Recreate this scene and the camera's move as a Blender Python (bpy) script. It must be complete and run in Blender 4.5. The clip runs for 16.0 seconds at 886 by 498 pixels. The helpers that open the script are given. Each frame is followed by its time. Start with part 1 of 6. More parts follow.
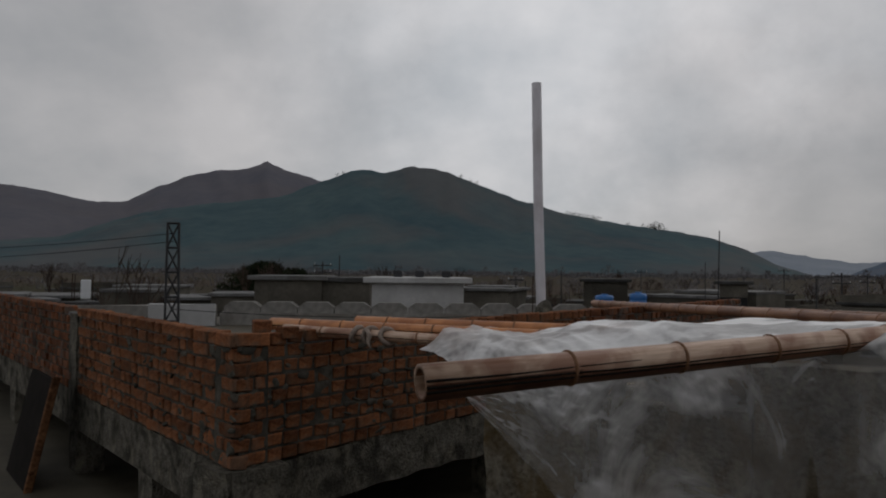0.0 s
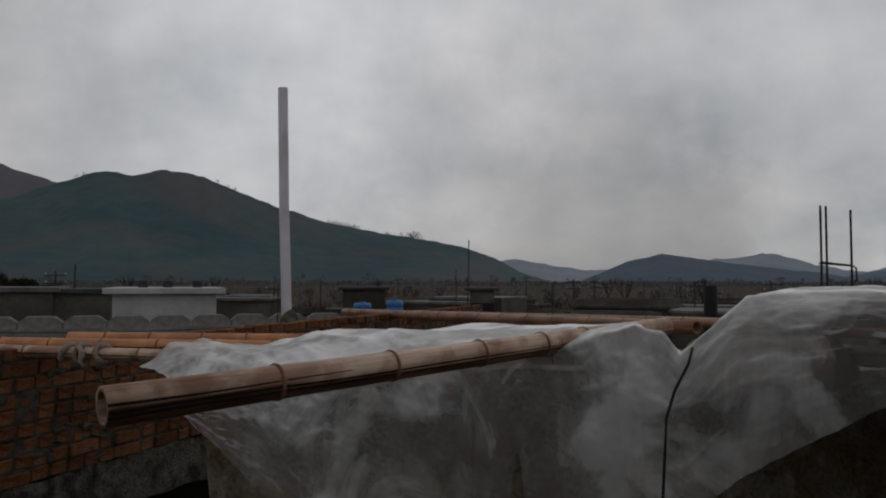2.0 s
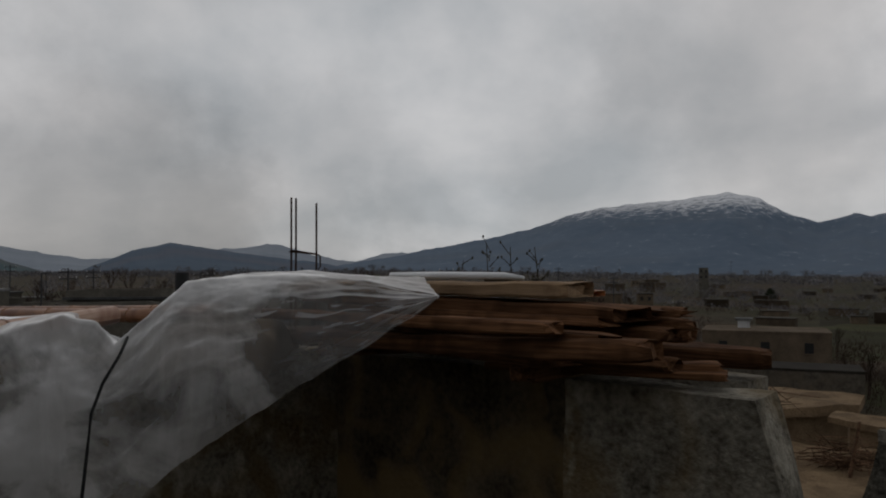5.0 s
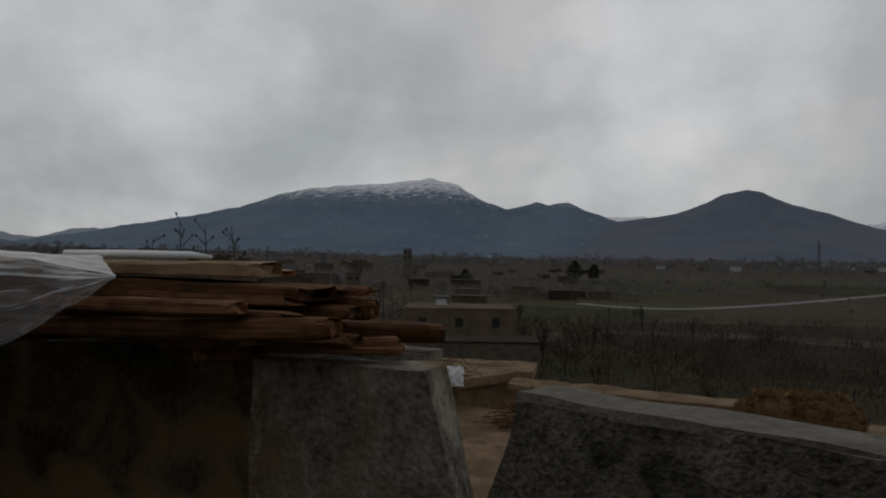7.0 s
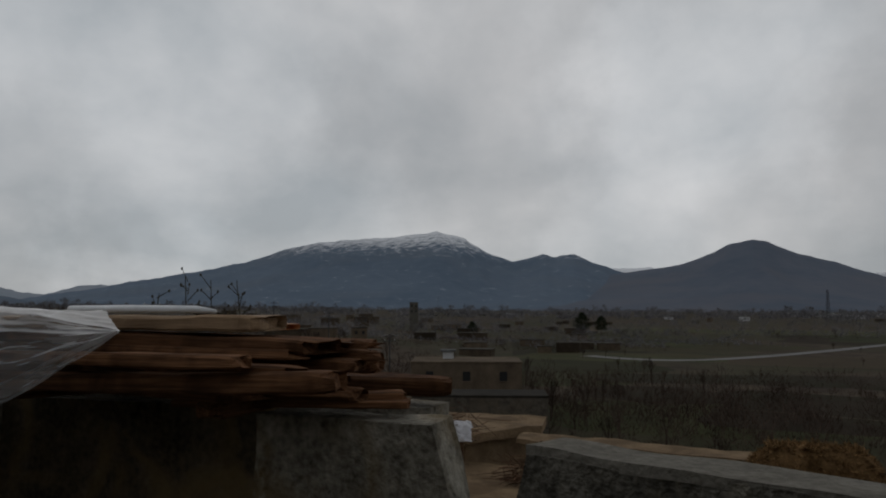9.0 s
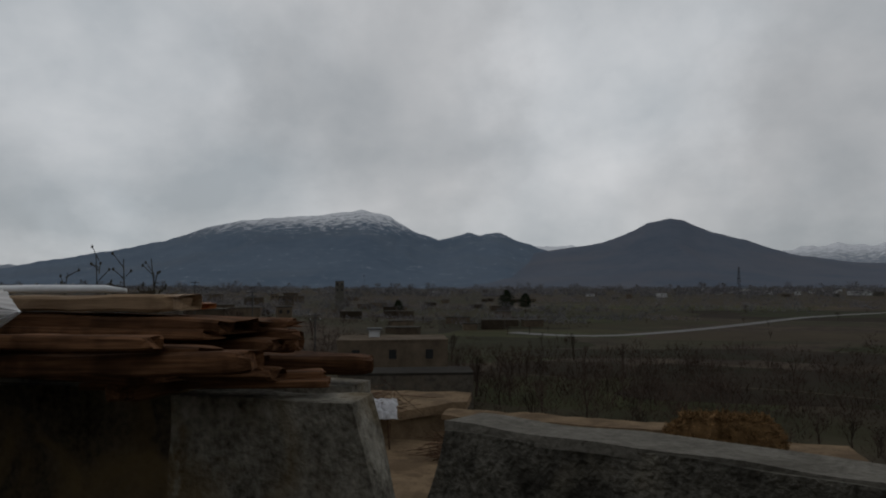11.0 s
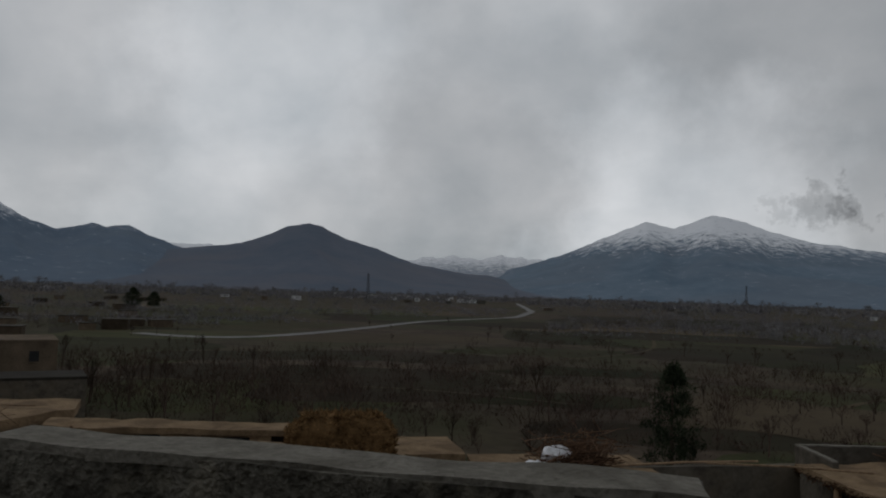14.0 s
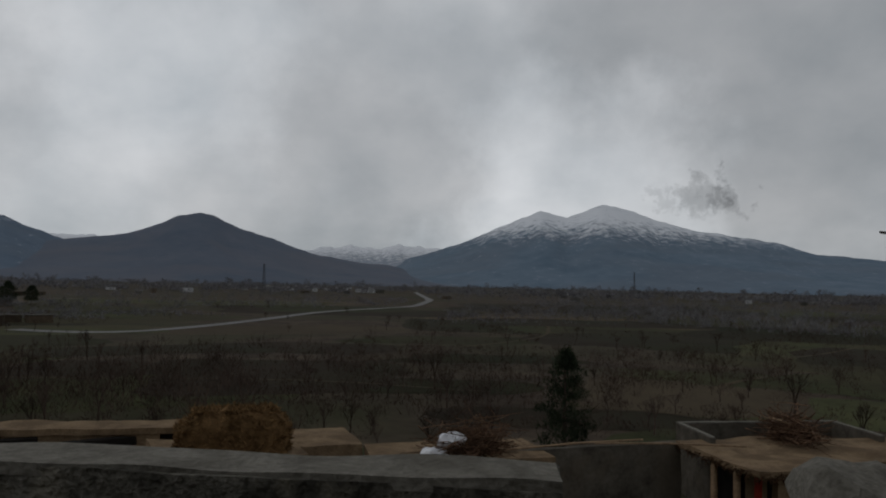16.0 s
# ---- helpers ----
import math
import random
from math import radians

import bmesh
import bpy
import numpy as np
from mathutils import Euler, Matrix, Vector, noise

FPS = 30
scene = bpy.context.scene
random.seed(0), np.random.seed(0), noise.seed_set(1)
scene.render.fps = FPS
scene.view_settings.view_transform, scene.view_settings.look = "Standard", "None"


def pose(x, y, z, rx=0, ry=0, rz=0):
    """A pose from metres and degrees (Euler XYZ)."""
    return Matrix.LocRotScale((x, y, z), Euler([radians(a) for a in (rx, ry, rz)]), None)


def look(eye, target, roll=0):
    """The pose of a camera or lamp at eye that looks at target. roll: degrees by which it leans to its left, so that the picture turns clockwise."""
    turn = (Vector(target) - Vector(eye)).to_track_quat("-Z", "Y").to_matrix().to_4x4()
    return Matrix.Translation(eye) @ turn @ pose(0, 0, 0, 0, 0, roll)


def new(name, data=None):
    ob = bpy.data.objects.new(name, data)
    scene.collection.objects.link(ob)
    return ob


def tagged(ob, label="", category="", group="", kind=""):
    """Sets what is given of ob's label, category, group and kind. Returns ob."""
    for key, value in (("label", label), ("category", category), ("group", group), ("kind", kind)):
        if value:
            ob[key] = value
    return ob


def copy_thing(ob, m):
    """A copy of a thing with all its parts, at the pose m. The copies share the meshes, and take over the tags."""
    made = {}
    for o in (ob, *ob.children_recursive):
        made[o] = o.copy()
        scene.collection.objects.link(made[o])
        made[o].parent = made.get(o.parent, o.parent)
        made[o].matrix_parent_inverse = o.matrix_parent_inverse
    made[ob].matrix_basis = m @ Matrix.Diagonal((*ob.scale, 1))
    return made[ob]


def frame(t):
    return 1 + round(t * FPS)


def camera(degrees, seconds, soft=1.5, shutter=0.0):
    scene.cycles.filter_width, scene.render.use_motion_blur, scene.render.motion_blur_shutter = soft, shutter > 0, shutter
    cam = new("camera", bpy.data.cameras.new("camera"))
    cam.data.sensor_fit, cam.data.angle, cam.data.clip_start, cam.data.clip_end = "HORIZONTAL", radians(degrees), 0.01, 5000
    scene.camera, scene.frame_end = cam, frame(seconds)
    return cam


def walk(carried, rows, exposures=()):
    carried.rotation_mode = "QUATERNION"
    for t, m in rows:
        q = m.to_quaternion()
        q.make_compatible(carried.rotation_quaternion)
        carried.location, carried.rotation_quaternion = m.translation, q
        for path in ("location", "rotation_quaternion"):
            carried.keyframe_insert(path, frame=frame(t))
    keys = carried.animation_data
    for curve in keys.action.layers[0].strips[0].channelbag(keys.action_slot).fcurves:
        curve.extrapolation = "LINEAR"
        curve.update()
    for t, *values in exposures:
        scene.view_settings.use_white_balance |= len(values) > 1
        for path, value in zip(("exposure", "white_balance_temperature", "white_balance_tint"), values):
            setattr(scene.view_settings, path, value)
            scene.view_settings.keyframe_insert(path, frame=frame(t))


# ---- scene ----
cam = camera(60.2, 16.0, soft=2.0)
EYE = 1.85
# seconds, eye, target, roll
PATH = [
    (0, (-0.007, -0.016, 1.859), (-0.009, 1.983, 1.916), 0.6),
    (0.5, (0.016, -0.008, 1.853), (0.1, 1.99, 1.915), 0.8),
    (1, (0.044, 0.001, 1.859), (0.252, 1.989, 1.936), 0.7),
    (1.5, (0.1, 0.022, 1.86), (0.511, 1.978, 1.936), 0.2),
    (2, (0.143, 0.037, 1.862), (0.751, 1.94, 1.945), 0.1),
    (2.5, (0.172, 0.045, 1.855), (0.944, 1.889, 1.907), 0.5),
    (3, (0.221, 0.044, 1.853), (1.209, 1.782, 1.909), 0.4),
    (3.5, (0.267, 0.029, 1.848), (1.433, 1.653, 1.894), -0.4),
    (4, (0.301, 0.023, 1.851), (1.621, 1.525, 1.905), -0.1),
    (4.5, (0.324, 0.01, 1.848), (1.762, 1.399, 1.898), 0.2),
    (5, (0.375, -0.018, 1.848), (1.979, 1.176, 1.903), -0.1),
    (5.2, (0.391, -0.033, 1.849), (2.067, 1.057, 1.912), 0.1),
    (7.3, (0.367, -0.096, 1.851), (2.304, 0.402, 1.863), 1.1),
    (7.5, (0.381, -0.093, 1.85), (2.317, 0.41, 1.878), 1.7),
    (8, (0.374, -0.093, 1.847), (2.287, 0.472, 1.992), 0.5),
    (10.5, (0.386, -0.108, 1.844), (2.337, 0.324, 1.937), -0.4),
    (11, (0.39, -0.112, 1.843), (2.357, 0.24, 1.93), -0.3),
    (11.5, (0.387, -0.125, 1.844), (2.371, 0.114, 1.927), 0.0),
    (12, (0.398, -0.145, 1.844), (2.394, -0.052, 1.929), 0.4),
    (12.5, (0.409, -0.165, 1.843), (2.407, -0.213, 1.934), 0.7),
    (13, (0.42, -0.19, 1.841), (2.404, -0.42, 1.936), 1.4),
    (13.5, (0.414, -0.225, 1.847), (2.364, -0.657, 1.946), 1.4),
    (14, (0.41, -0.244, 1.848), (2.326, -0.811, 1.952), 1.9),
    (14.5, (0.399, -0.277, 1.853), (2.26, -1.003, 1.958), 2.1),
    (15, (0.39, -0.298, 1.858), (2.225, -1.084, 1.976), 1.7),
    (15.5, (0.394, -0.307, 1.859), (2.232, -1.087, 1.96), 1.4),
    (16, (0.397, -0.316, 1.856), (2.222, -1.133, 1.939), 1.2),
]
walk(cam, [(t, look(eye, target, roll)) for t, eye, target, roll in PATH],
     exposures=[(0, 0.1, 6620, 13), (2.5, 0.0, 6630, 12.5), (5, 0.0, 6650, 12), (8, 0.0, 6530, 10.5), (16, 0.0, 6350, 10)])

# ---- world and light ----
SUN_BEARING, SUN_HEIGHT = 35.0, 48.0
world = bpy.data.worlds.new("overcast")
scene.world = world
world.use_nodes = True
wn, wl = world.node_tree.nodes, world.node_tree.links
wn.clear()


def wnode(kind, **values):
    n = wn.new(kind)
    for k, v in values.items():
        n.inputs[k].default_value = v
    return n


sky = wn.new("ShaderNodeTexSky")
sky.sky_type, sky.sun_disc = "NISHITA", False
sky.sun_elevation, sky.sun_rotation = radians(SUN_HEIGHT), radians(SUN_BEARING)
coord = wn.new("ShaderNodeTexCoord")
split = wn.new("ShaderNodeSeparateXYZ")
wl.new(coord.outputs["Generated"], split.inputs[0])
# a cloud deck seen in perspective: the direction divided by its height
lift = wn.new("ShaderNodeMath")
lift.operation = "ADD"
lift.inputs[1].default_value = 0.42
wl.new(split.outputs["Z"], lift.inputs[0])
flat = wn.new("ShaderNodeVectorMath")
flat.operation = "DIVIDE"
wl.new(coord.outputs["Generated"], flat.inputs[0])
spread = wn.new("ShaderNodeCombineXYZ")
for axis in "XYZ":
    wl.new(lift.outputs[0], spread.inputs[axis])
wl.new(spread.outputs[0], flat.inputs[1])
clouds = wnode("ShaderNodeTexNoise", Scale=1.7, Detail=6.0, Roughness=0.52, Distortion=0.1)
wl.new(flat.outputs[0], clouds.inputs["Vector"])
billow = wnode("ShaderNodeTexNoise", Scale=6.5, Detail=6.0, Roughness=0.55)
wl.new(coord.outputs["Generated"], billow.inputs["Vector"])
blend = wn.new("ShaderNodeMix")
blend.inputs[0].default_value = 0.3
wl.new(clouds.outputs["Fac"], blend.inputs[2])
wl.new(billow.outputs["Fac"], blend.inputs[3])
ramp = wn.new("ShaderNodeValToRGB")
ramp.color_ramp.elements[0].position, ramp.color_ramp.elements[0].color = 0.36, (0.335, 0.36, 0.378, 1)
ramp.color_ramp.elements[1].position, ramp.color_ramp.elements[1].color = 0.66, (0.555, 0.56, 0.565, 1)
wl.new(blend.outputs[0], ramp.inputs[0])
# overhead, out of view, the deck is darkened to set the terrace's light
depth = wn.new("ShaderNodeMapRange")
depth.inputs["From Min"].default_value, depth.inputs["From Max"].default_value = 0.32, 0.9
depth.inputs["To Min"].default_value, depth.inputs["To Max"].default_value = 1.0, 0.62
wl.new(split.outputs["Z"], depth.inputs["Value"])
# thin and thick places of the deck, with frayed edges
fray = wnode("ShaderNodeTexNoise", Scale=5.0, Detail=6.0, Roughness=0.58)
wl.new(coord.outputs["Generated"], fray.inputs["Vector"])
frayed = wn.new("ShaderNodeVectorMath")
frayed.operation = "MULTIPLY_ADD"
wl.new(fray.outputs["Color"], frayed.inputs[0])
frayed.inputs[1].default_value = (0.34, 0.34, 0.34)
wl.new(coord.outputs["Generated"], frayed.inputs[2])
aim = wn.new("ShaderNodeVectorMath")
aim.operation = "SUBTRACT"
wl.new(frayed.outputs[0], aim.inputs[0])
aim.inputs[1].default_value = (0.17, 0.17, 0.17)
unit = wn.new("ShaderNodeVectorMath")
unit.operation = "NORMALIZE"
wl.new(aim.outputs[0], unit.inputs[0])


def deck_place(source, before, bearing, height, width, gain):
    """Adds to the deck's brightness round one direction, in degrees."""
    dot = wn.new("ShaderNodeVectorMath")
    dot.operation = "DOT_PRODUCT"
    wl.new(source, dot.inputs[0])
    g, h = radians(bearing), radians(height)
    dot.inputs[1].default_value = (math.sin(g) * math.cos(h), math.cos(g) * math.cos(h), math.sin(h))
    near_ = wn.new("ShaderNodeMapRange")
    near_.interpolation_type = "SMOOTHSTEP"
    near_.inputs["From Min"].default_value, near_.inputs["From Max"].default_value = math.cos(radians(width)), 1.0
    near_.inputs["To Min"].default_value, near_.inputs["To Max"].default_value = 0.0, gain
    wl.new(dot.outputs["Value"], near_.inputs["Value"])
    add = wn.new("ShaderNodeMath")
    wl.new(near_.outputs[0], add.inputs[0])
    wl.new(before, add.inputs[1])
    return add.outputs[0]


light = depth.outputs[0]
for bearing, height, width, gain in ((11, 15, 19, 0.24), (-30, 12, 24, -0.28), (24, 1, 20, -0.36), (42, 4, 14, -0.16), (50, 15, 17, 0.14), (54, 3.5, 6, 0.12), (76, 13, 13, -0.16), (92, 9, 13, 0.08),
                                     (70, 4.5, 9, 0.06), (96, 15, 12, 0.10), (104, 4, 14, -0.12), (110, 13, 12, -0.12), (124, 6.5, 12, 0.27), (140, 19, 24, -0.32), (4, 22, 14, 0.08)):
    light = deck_place(unit.outputs[0], light, bearing, height, width, gain)
# one small dark scud below the deck
tatter = wnode("ShaderNodeTexNoise", Scale=42.0, Detail=5.0, Roughness=0.62)
wl.new(coord.outputs["Generated"], tatter.inputs["Vector"])
torn = wn.new("ShaderNodeVectorMath")
torn.operation = "MULTIPLY_ADD"
wl.new(tatter.outputs["Color"], torn.inputs[0])
torn.inputs[1].default_value = (0.13, 0.13, 0.1)
wl.new(coord.outputs["Generated"], torn.inputs[2])
scud = wn.new("ShaderNodeVectorMath")
scud.operation = "SUBTRACT"
wl.new(torn.outputs[0], scud.inputs[0])
scud.inputs[1].default_value = (0.065, 0.065, 0.05)
scud_unit = wn.new("ShaderNodeVectorMath")
scud_unit.operation = "NORMALIZE"
wl.new(scud.outputs[0], scud_unit.inputs[0])
for bearing, height, width, gain in ((132.6, 6.5, 2.0, -0.3), (134.3, 6.2, 1.6, -0.22), (129.8, 6.1, 1.1, -0.16)):
    light = deck_place(scud_unit.outputs[0], light, bearing, height, width, gain)
dulled = wn.new("ShaderNodeMix")
dulled.data_type, dulled.blend_type = "RGBA", "MULTIPLY"
dulled.inputs[0].default_value = 1.0
wl.new(ramp.outputs[0], dulled.inputs[6])
wl.new(light, dulled.inputs[7])
clear = wnode("ShaderNodeBackground", Strength=0.06)
wl.new(sky.outputs[0], clear.inputs["Color"])
deck = wnode("ShaderNodeBackground", Strength=1.0)
wl.new(dulled.outputs[2], deck.inputs["Color"])
both = wn.new("ShaderNodeMixShader")
both.inputs[0].default_value = 0.96
wl.new(clear.outputs[0], both.inputs[1])
wl.new(deck.outputs[0], both.inputs[2])
wout = wn.new("ShaderNodeOutputWorld")
wl.new(both.outputs[0], wout.inputs[0])

sun = new("sun", bpy.data.lights.new("sun", "SUN"))
sun.data.energy, sun.data.angle, sun.data.color = 0.25, radians(40), (1.0, 0.97, 0.93)
b, e = radians(SUN_BEARING), radians(SUN_HEIGHT)
sun.matrix_world = look((20 * math.sin(b), 20 * math.cos(b), 25), (20 * math.sin(b) - math.sin(b) * math.cos(e), 20 * math.cos(b) - math.cos(b) * math.cos(e), 25 - math.sin(e)))


# ---- materials ----
def material(name, dark, light, scale=8.0, rough=0.85, bump=0.3, fine=60.0, stain=None, stain_scale=1.2, stain_amount=0.5, metal=0.0, streak=None, streak_scale=(6, 6, 1.2), streak_amount=0.7,
             per_object=0.0, per_island=0.0, stretch=(1, 1, 1), bump_distance=0.01, coat=0.0, grain=0.3):
    """Two tones mixed by noise, a fine grain, large stains and a bump."""
    m = bpy.data.materials.new(name)
    m.use_nodes = True
    ns, ls = m.node_tree.nodes, m.node_tree.links
    bsdf = ns["Principled BSDF"]
    bsdf.inputs["Roughness"].default_value, bsdf.inputs["Metallic"].default_value = rough, metal
    bsdf.inputs["Coat Weight"].default_value = coat
    bsdf.inputs["Specular IOR Level"].default_value = 0.5 if rough < 0.6 else 0.22 if rough < 0.86 else 0.06
    tc = ns.new("ShaderNodeTexCoord")
    mp = ns.new("ShaderNodeMapping")
    mp.inputs["Scale"].default_value = stretch
    ls.new(tc.outputs["Object"], mp.inputs["Vector"])
    n1 = ns.new("ShaderNodeTexNoise")
    n1.inputs["Scale"].default_value, n1.inputs["Detail"].default_value, n1.inputs["Roughness"].default_value = scale, 6.0, 0.62
    n2 = ns.new("ShaderNodeTexNoise")
    n2.inputs["Scale"].default_value, n2.inputs["Detail"].default_value = fine, 3.0
    for n in (n1, n2):
        ls.new(mp.outputs[0], n.inputs["Vector"])
    mix = ns.new("ShaderNodeMix")
    mix.inputs[0].default_value = grain
    ls.new(n1.outputs["Fac"], mix.inputs[2])
    ls.new(n2.outputs["Fac"], mix.inputs[3])
    rp = ns.new("ShaderNodeValToRGB")
    rp.color_ramp.elements[0].position, rp.color_ramp.elements[0].color = 0.33, (*dark, 1)
    rp.color_ramp.elements[1].position, rp.color_ramp.elements[1].color = 0.67, (*light, 1)
    ls.new(mix.outputs[0], rp.inputs[0])
    colour = rp.outputs[0]
    if stain:
        n3 = ns.new("ShaderNodeTexNoise")
        n3.inputs["Scale"].default_value, n3.inputs["Detail"].default_value, n3.inputs["Distortion"].default_value = stain_scale, 4.0, 0.6
        ls.new(tc.outputs["Object"], n3.inputs["Vector"])
        r3 = ns.new("ShaderNodeMapRange")
        r3.inputs["From Min"].default_value, r3.inputs["From Max"].default_value = 0.46, 0.62
        r3.inputs["To Max"].default_value = stain_amount
        ls.new(n3.outputs["Fac"], r3.inputs["Value"])
        mx = ns.new("ShaderNodeMix")
        mx.data_type = "RGBA"
        ls.new(r3.outputs[0], mx.inputs[0])
        ls.new(colour, mx.inputs[6])
        mx.inputs[7].default_value = (*stain, 1)
        colour = mx.outputs[2]
    if streak:
        mp2 = ns.new("ShaderNodeMapping")
        mp2.inputs["Scale"].default_value = streak_scale
        ls.new(tc.outputs["Object"], mp2.inputs["Vector"])
        n4 = ns.new("ShaderNodeTexNoise")
        n4.inputs["Scale"].default_value, n4.inputs["Detail"].default_value, n4.inputs["Roughness"].default_value = 1.0, 6.0, 0.6
        ls.new(mp2.outputs[0], n4.inputs["Vector"])
        r4 = ns.new("ShaderNodeMapRange")
        r4.inputs["From Min"].default_value, r4.inputs["From Max"].default_value, r4.inputs["To Max"].default_value = 0.52, 0.66, streak_amount
        ls.new(n4.outputs["Fac"], r4.inputs["Value"])
        m4 = ns.new("ShaderNodeMix")
        m4.data_type = "RGBA"
        ls.new(r4.outputs[0], m4.inputs[0])
        ls.new(colour, m4.inputs[6])
        m4.inputs[7].default_value = (*streak, 1)
        colour = m4.outputs[2]
    if per_object or per_island:
        src = ns.new("ShaderNodeObjectInfo") if per_object else ns.new("ShaderNodeNewGeometry")
        pick = src.outputs["Random" if per_object else "Random Per Island"]
        rr = ns.new("ShaderNodeMapRange")
        amount = per_object or per_island
        rr.inputs["To Min"].default_value, rr.inputs["To Max"].default_value = 1 - amount, 1 + amount
        ls.new(pick, rr.inputs["Value"])
        hs = ns.new("ShaderNodeHueSaturation")
        ls.new(rr.outputs[0], hs.inputs["Value"])
        ls.new(colour, hs.inputs["Color"])
        colour = hs.outputs[0]
    ls.new(colour, bsdf.inputs["Base Color"])
    if bump:
        bp = ns.new("ShaderNodeBump")
        bp.inputs["Strength"].default_value, bp.inputs["Distance"].default_value = bump, bump_distance
        ls.new(mix.outputs[0], bp.inputs["Height"])
        ls.new(bp.outputs[0], bsdf.inputs["Normal"])
    return m


M_BRICK = material("brick", (0.062, 0.023, 0.012), (0.25, 0.102, 0.046), 15, 0.9, 0.9, 70, (0.10, 0.082, 0.064), 7.0, 0.55, per_object=0.36)
M_MORTAR = material("mortar", (0.034, 0.031, 0.025), (0.13, 0.12, 0.10), 14, 0.95, 0.9, 90, (0.03, 0.029, 0.025), 2.5, 0.6)
M_CONCRETE = material("concrete", (0.03, 0.027, 0.021), (0.185, 0.172, 0.145), 13, 0.9, 1.0, 60, (0.024, 0.022, 0.018), 4.0, 0.8, streak=(0.25, 0.225, 0.175), streak_scale=(7, 7, 5), streak_amount=0.5, bump_distance=0.035, grain=0.5)
M_CAP = material("cement_cap", (0.105, 0.097, 0.08), (0.205, 0.19, 0.163), 16, 0.9, 1.0, 60, (0.065, 0.058, 0.046), 5.0, 0.5, bump_distance=0.018, grain=0.5)
M_PLASTER = material("old_plaster", (0.036, 0.031, 0.023), (0.31, 0.285, 0.235), 6, 0.9, 1.0, 45, (0.15, 0.105, 0.05), 3.2, 0.75, streak=(0.46, 0.43, 0.36), streak_scale=(6, 6, 3.6), streak_amount=0.6, bump_distance=0.03, grain=0.42)
M_FLOOR = material("roof_floor", (0.050, 0.043, 0.030), (0.095, 0.083, 0.060), 3, 0.7, 0.3, 40, (0.035, 0.030, 0.022), 0.8, 0.6)
M_BAMBOO = material("bamboo", (0.30, 0.145, 0.08), (0.80, 0.60, 0.46), 26, 0.5, 0.4, 120, (0.22, 0.075, 0.032), 7.0, 0.75, stretch=(0.07, 1, 1), per_object=0.12)
M_BAMBOO_UNDER = material("bamboo_underside", (0.055, 0.02, 0.010), (0.27, 0.125, 0.062), 26, 0.55, 0.5, 120, (0.07, 0.022, 0.01), 5.0, 0.7, stretch=(0.06, 1, 1))
M_BAMBOO_RED = material("orange_bamboo", (0.34, 0.115, 0.036), (0.66, 0.30, 0.12), 24, 0.45, 0.3, 100, (0.18, 0.05, 0.02), 4.0, 0.5, stretch=(0.08, 1, 1))
M_BAMBOO_BROWN = material("brown_bamboo", (0.13, 0.052, 0.026), (0.36, 0.18, 0.095), 24, 0.5, 0.3, 100, (0.09, 0.03, 0.014), 4.0, 0.6, stretch=(0.08, 1, 1))
M_NODE = material("bamboo_node", (0.10, 0.045, 0.022), (0.28, 0.15, 0.085), 20, 0.7, 0.4)
M_WOOD = material("old_timber", (0.028, 0.012, 0.006), (0.215, 0.106, 0.053), 34, 0.87, 0.9, 150, (0.022, 0.011, 0.006), 4.5, 0.7, stretch=(1, 0.035, 1), per_object=0.35)
M_WOOD_PALE = material("pale_timber", (0.13, 0.082, 0.046), (0.33, 0.225, 0.135), 34, 0.8, 0.6, 150, (0.09, 0.052, 0.028), 4.0, 0.5, stretch=(1, 0.035, 1), per_object=0.2)
M_RUST = material("rusty_steel", (0.016, 0.010, 0.007), (0.05, 0.026, 0.016), 30, 0.75, 0.4, 90)
# near-black that paints shade in openings; also the dark board and the culm splits
M_DARK = material("shade_and_board_black", (0.008, 0.007, 0.006), (0.02, 0.017, 0.015), 4, 0.95, 0.2)
# plaster darkened to carry the shade under the timbers, with brown patches
M_PLASTER_SHADED = material("shaded_plaster", (0.012, 0.010, 0.0075), (0.17, 0.135, 0.095), 3.2, 0.95, 0.9, 40, (0.2, 0.14, 0.066), 3.2, 0.7, bump_distance=0.02)
M_PIPE = material("white_plastic_pipe", (0.52, 0.50, 0.54), (0.62, 0.60, 0.64), 4, 0.4, 0.05, 50, (0.36, 0.33, 0.33), 2.0, 0.5)


# ---- helpers for shapes ----
def part(name, bm, mat, parent=None, label=""):
    """Links a bmesh as one mesh object."""
    me = bpy.data.meshes.new(name)
    bm.to_mesh(me)
    bm.free()
    me.materials.append(mat)
    ob = new(name, me)
    if parent:
        ob.parent = parent
    return tagged(ob, label)


def thing(name, place=(0, 0, 0), turn=0.0, label="", category="", group="", kind=""):
    ob = new(name)
    ob.matrix_world = pose(*place, 0, 0, turn)
    ob.empty_display_size = 0.1
    return tagged(ob, label, category, group, kind)


def box(bm, size, m=Matrix(), bevel=0.0, segments=1):
    made = bmesh.ops.create_cube(bm, size=1.0, matrix=m @ Matrix.Diagonal((*size, 1)))["verts"]
    if bevel:
        edges = list({e for v in made for e in v.link_edges})
        bmesh.ops.bevel(bm, geom=edges, offset=bevel, segments=segments, affect="EDGES", profile=0.5)
    return bm


def roughen(bm, amount, scale, seed=0):
    for v in bm.verts:
        q = v.co * scale + Vector((seed * 7.3, seed * 3.1, seed))
        v.co += noise.noise_vector(q) * amount
    return bm


def smooth(ob):
    ob.data.polygons.foreach_set("use_smooth", [True] * len(ob.data.polygons))
    return ob


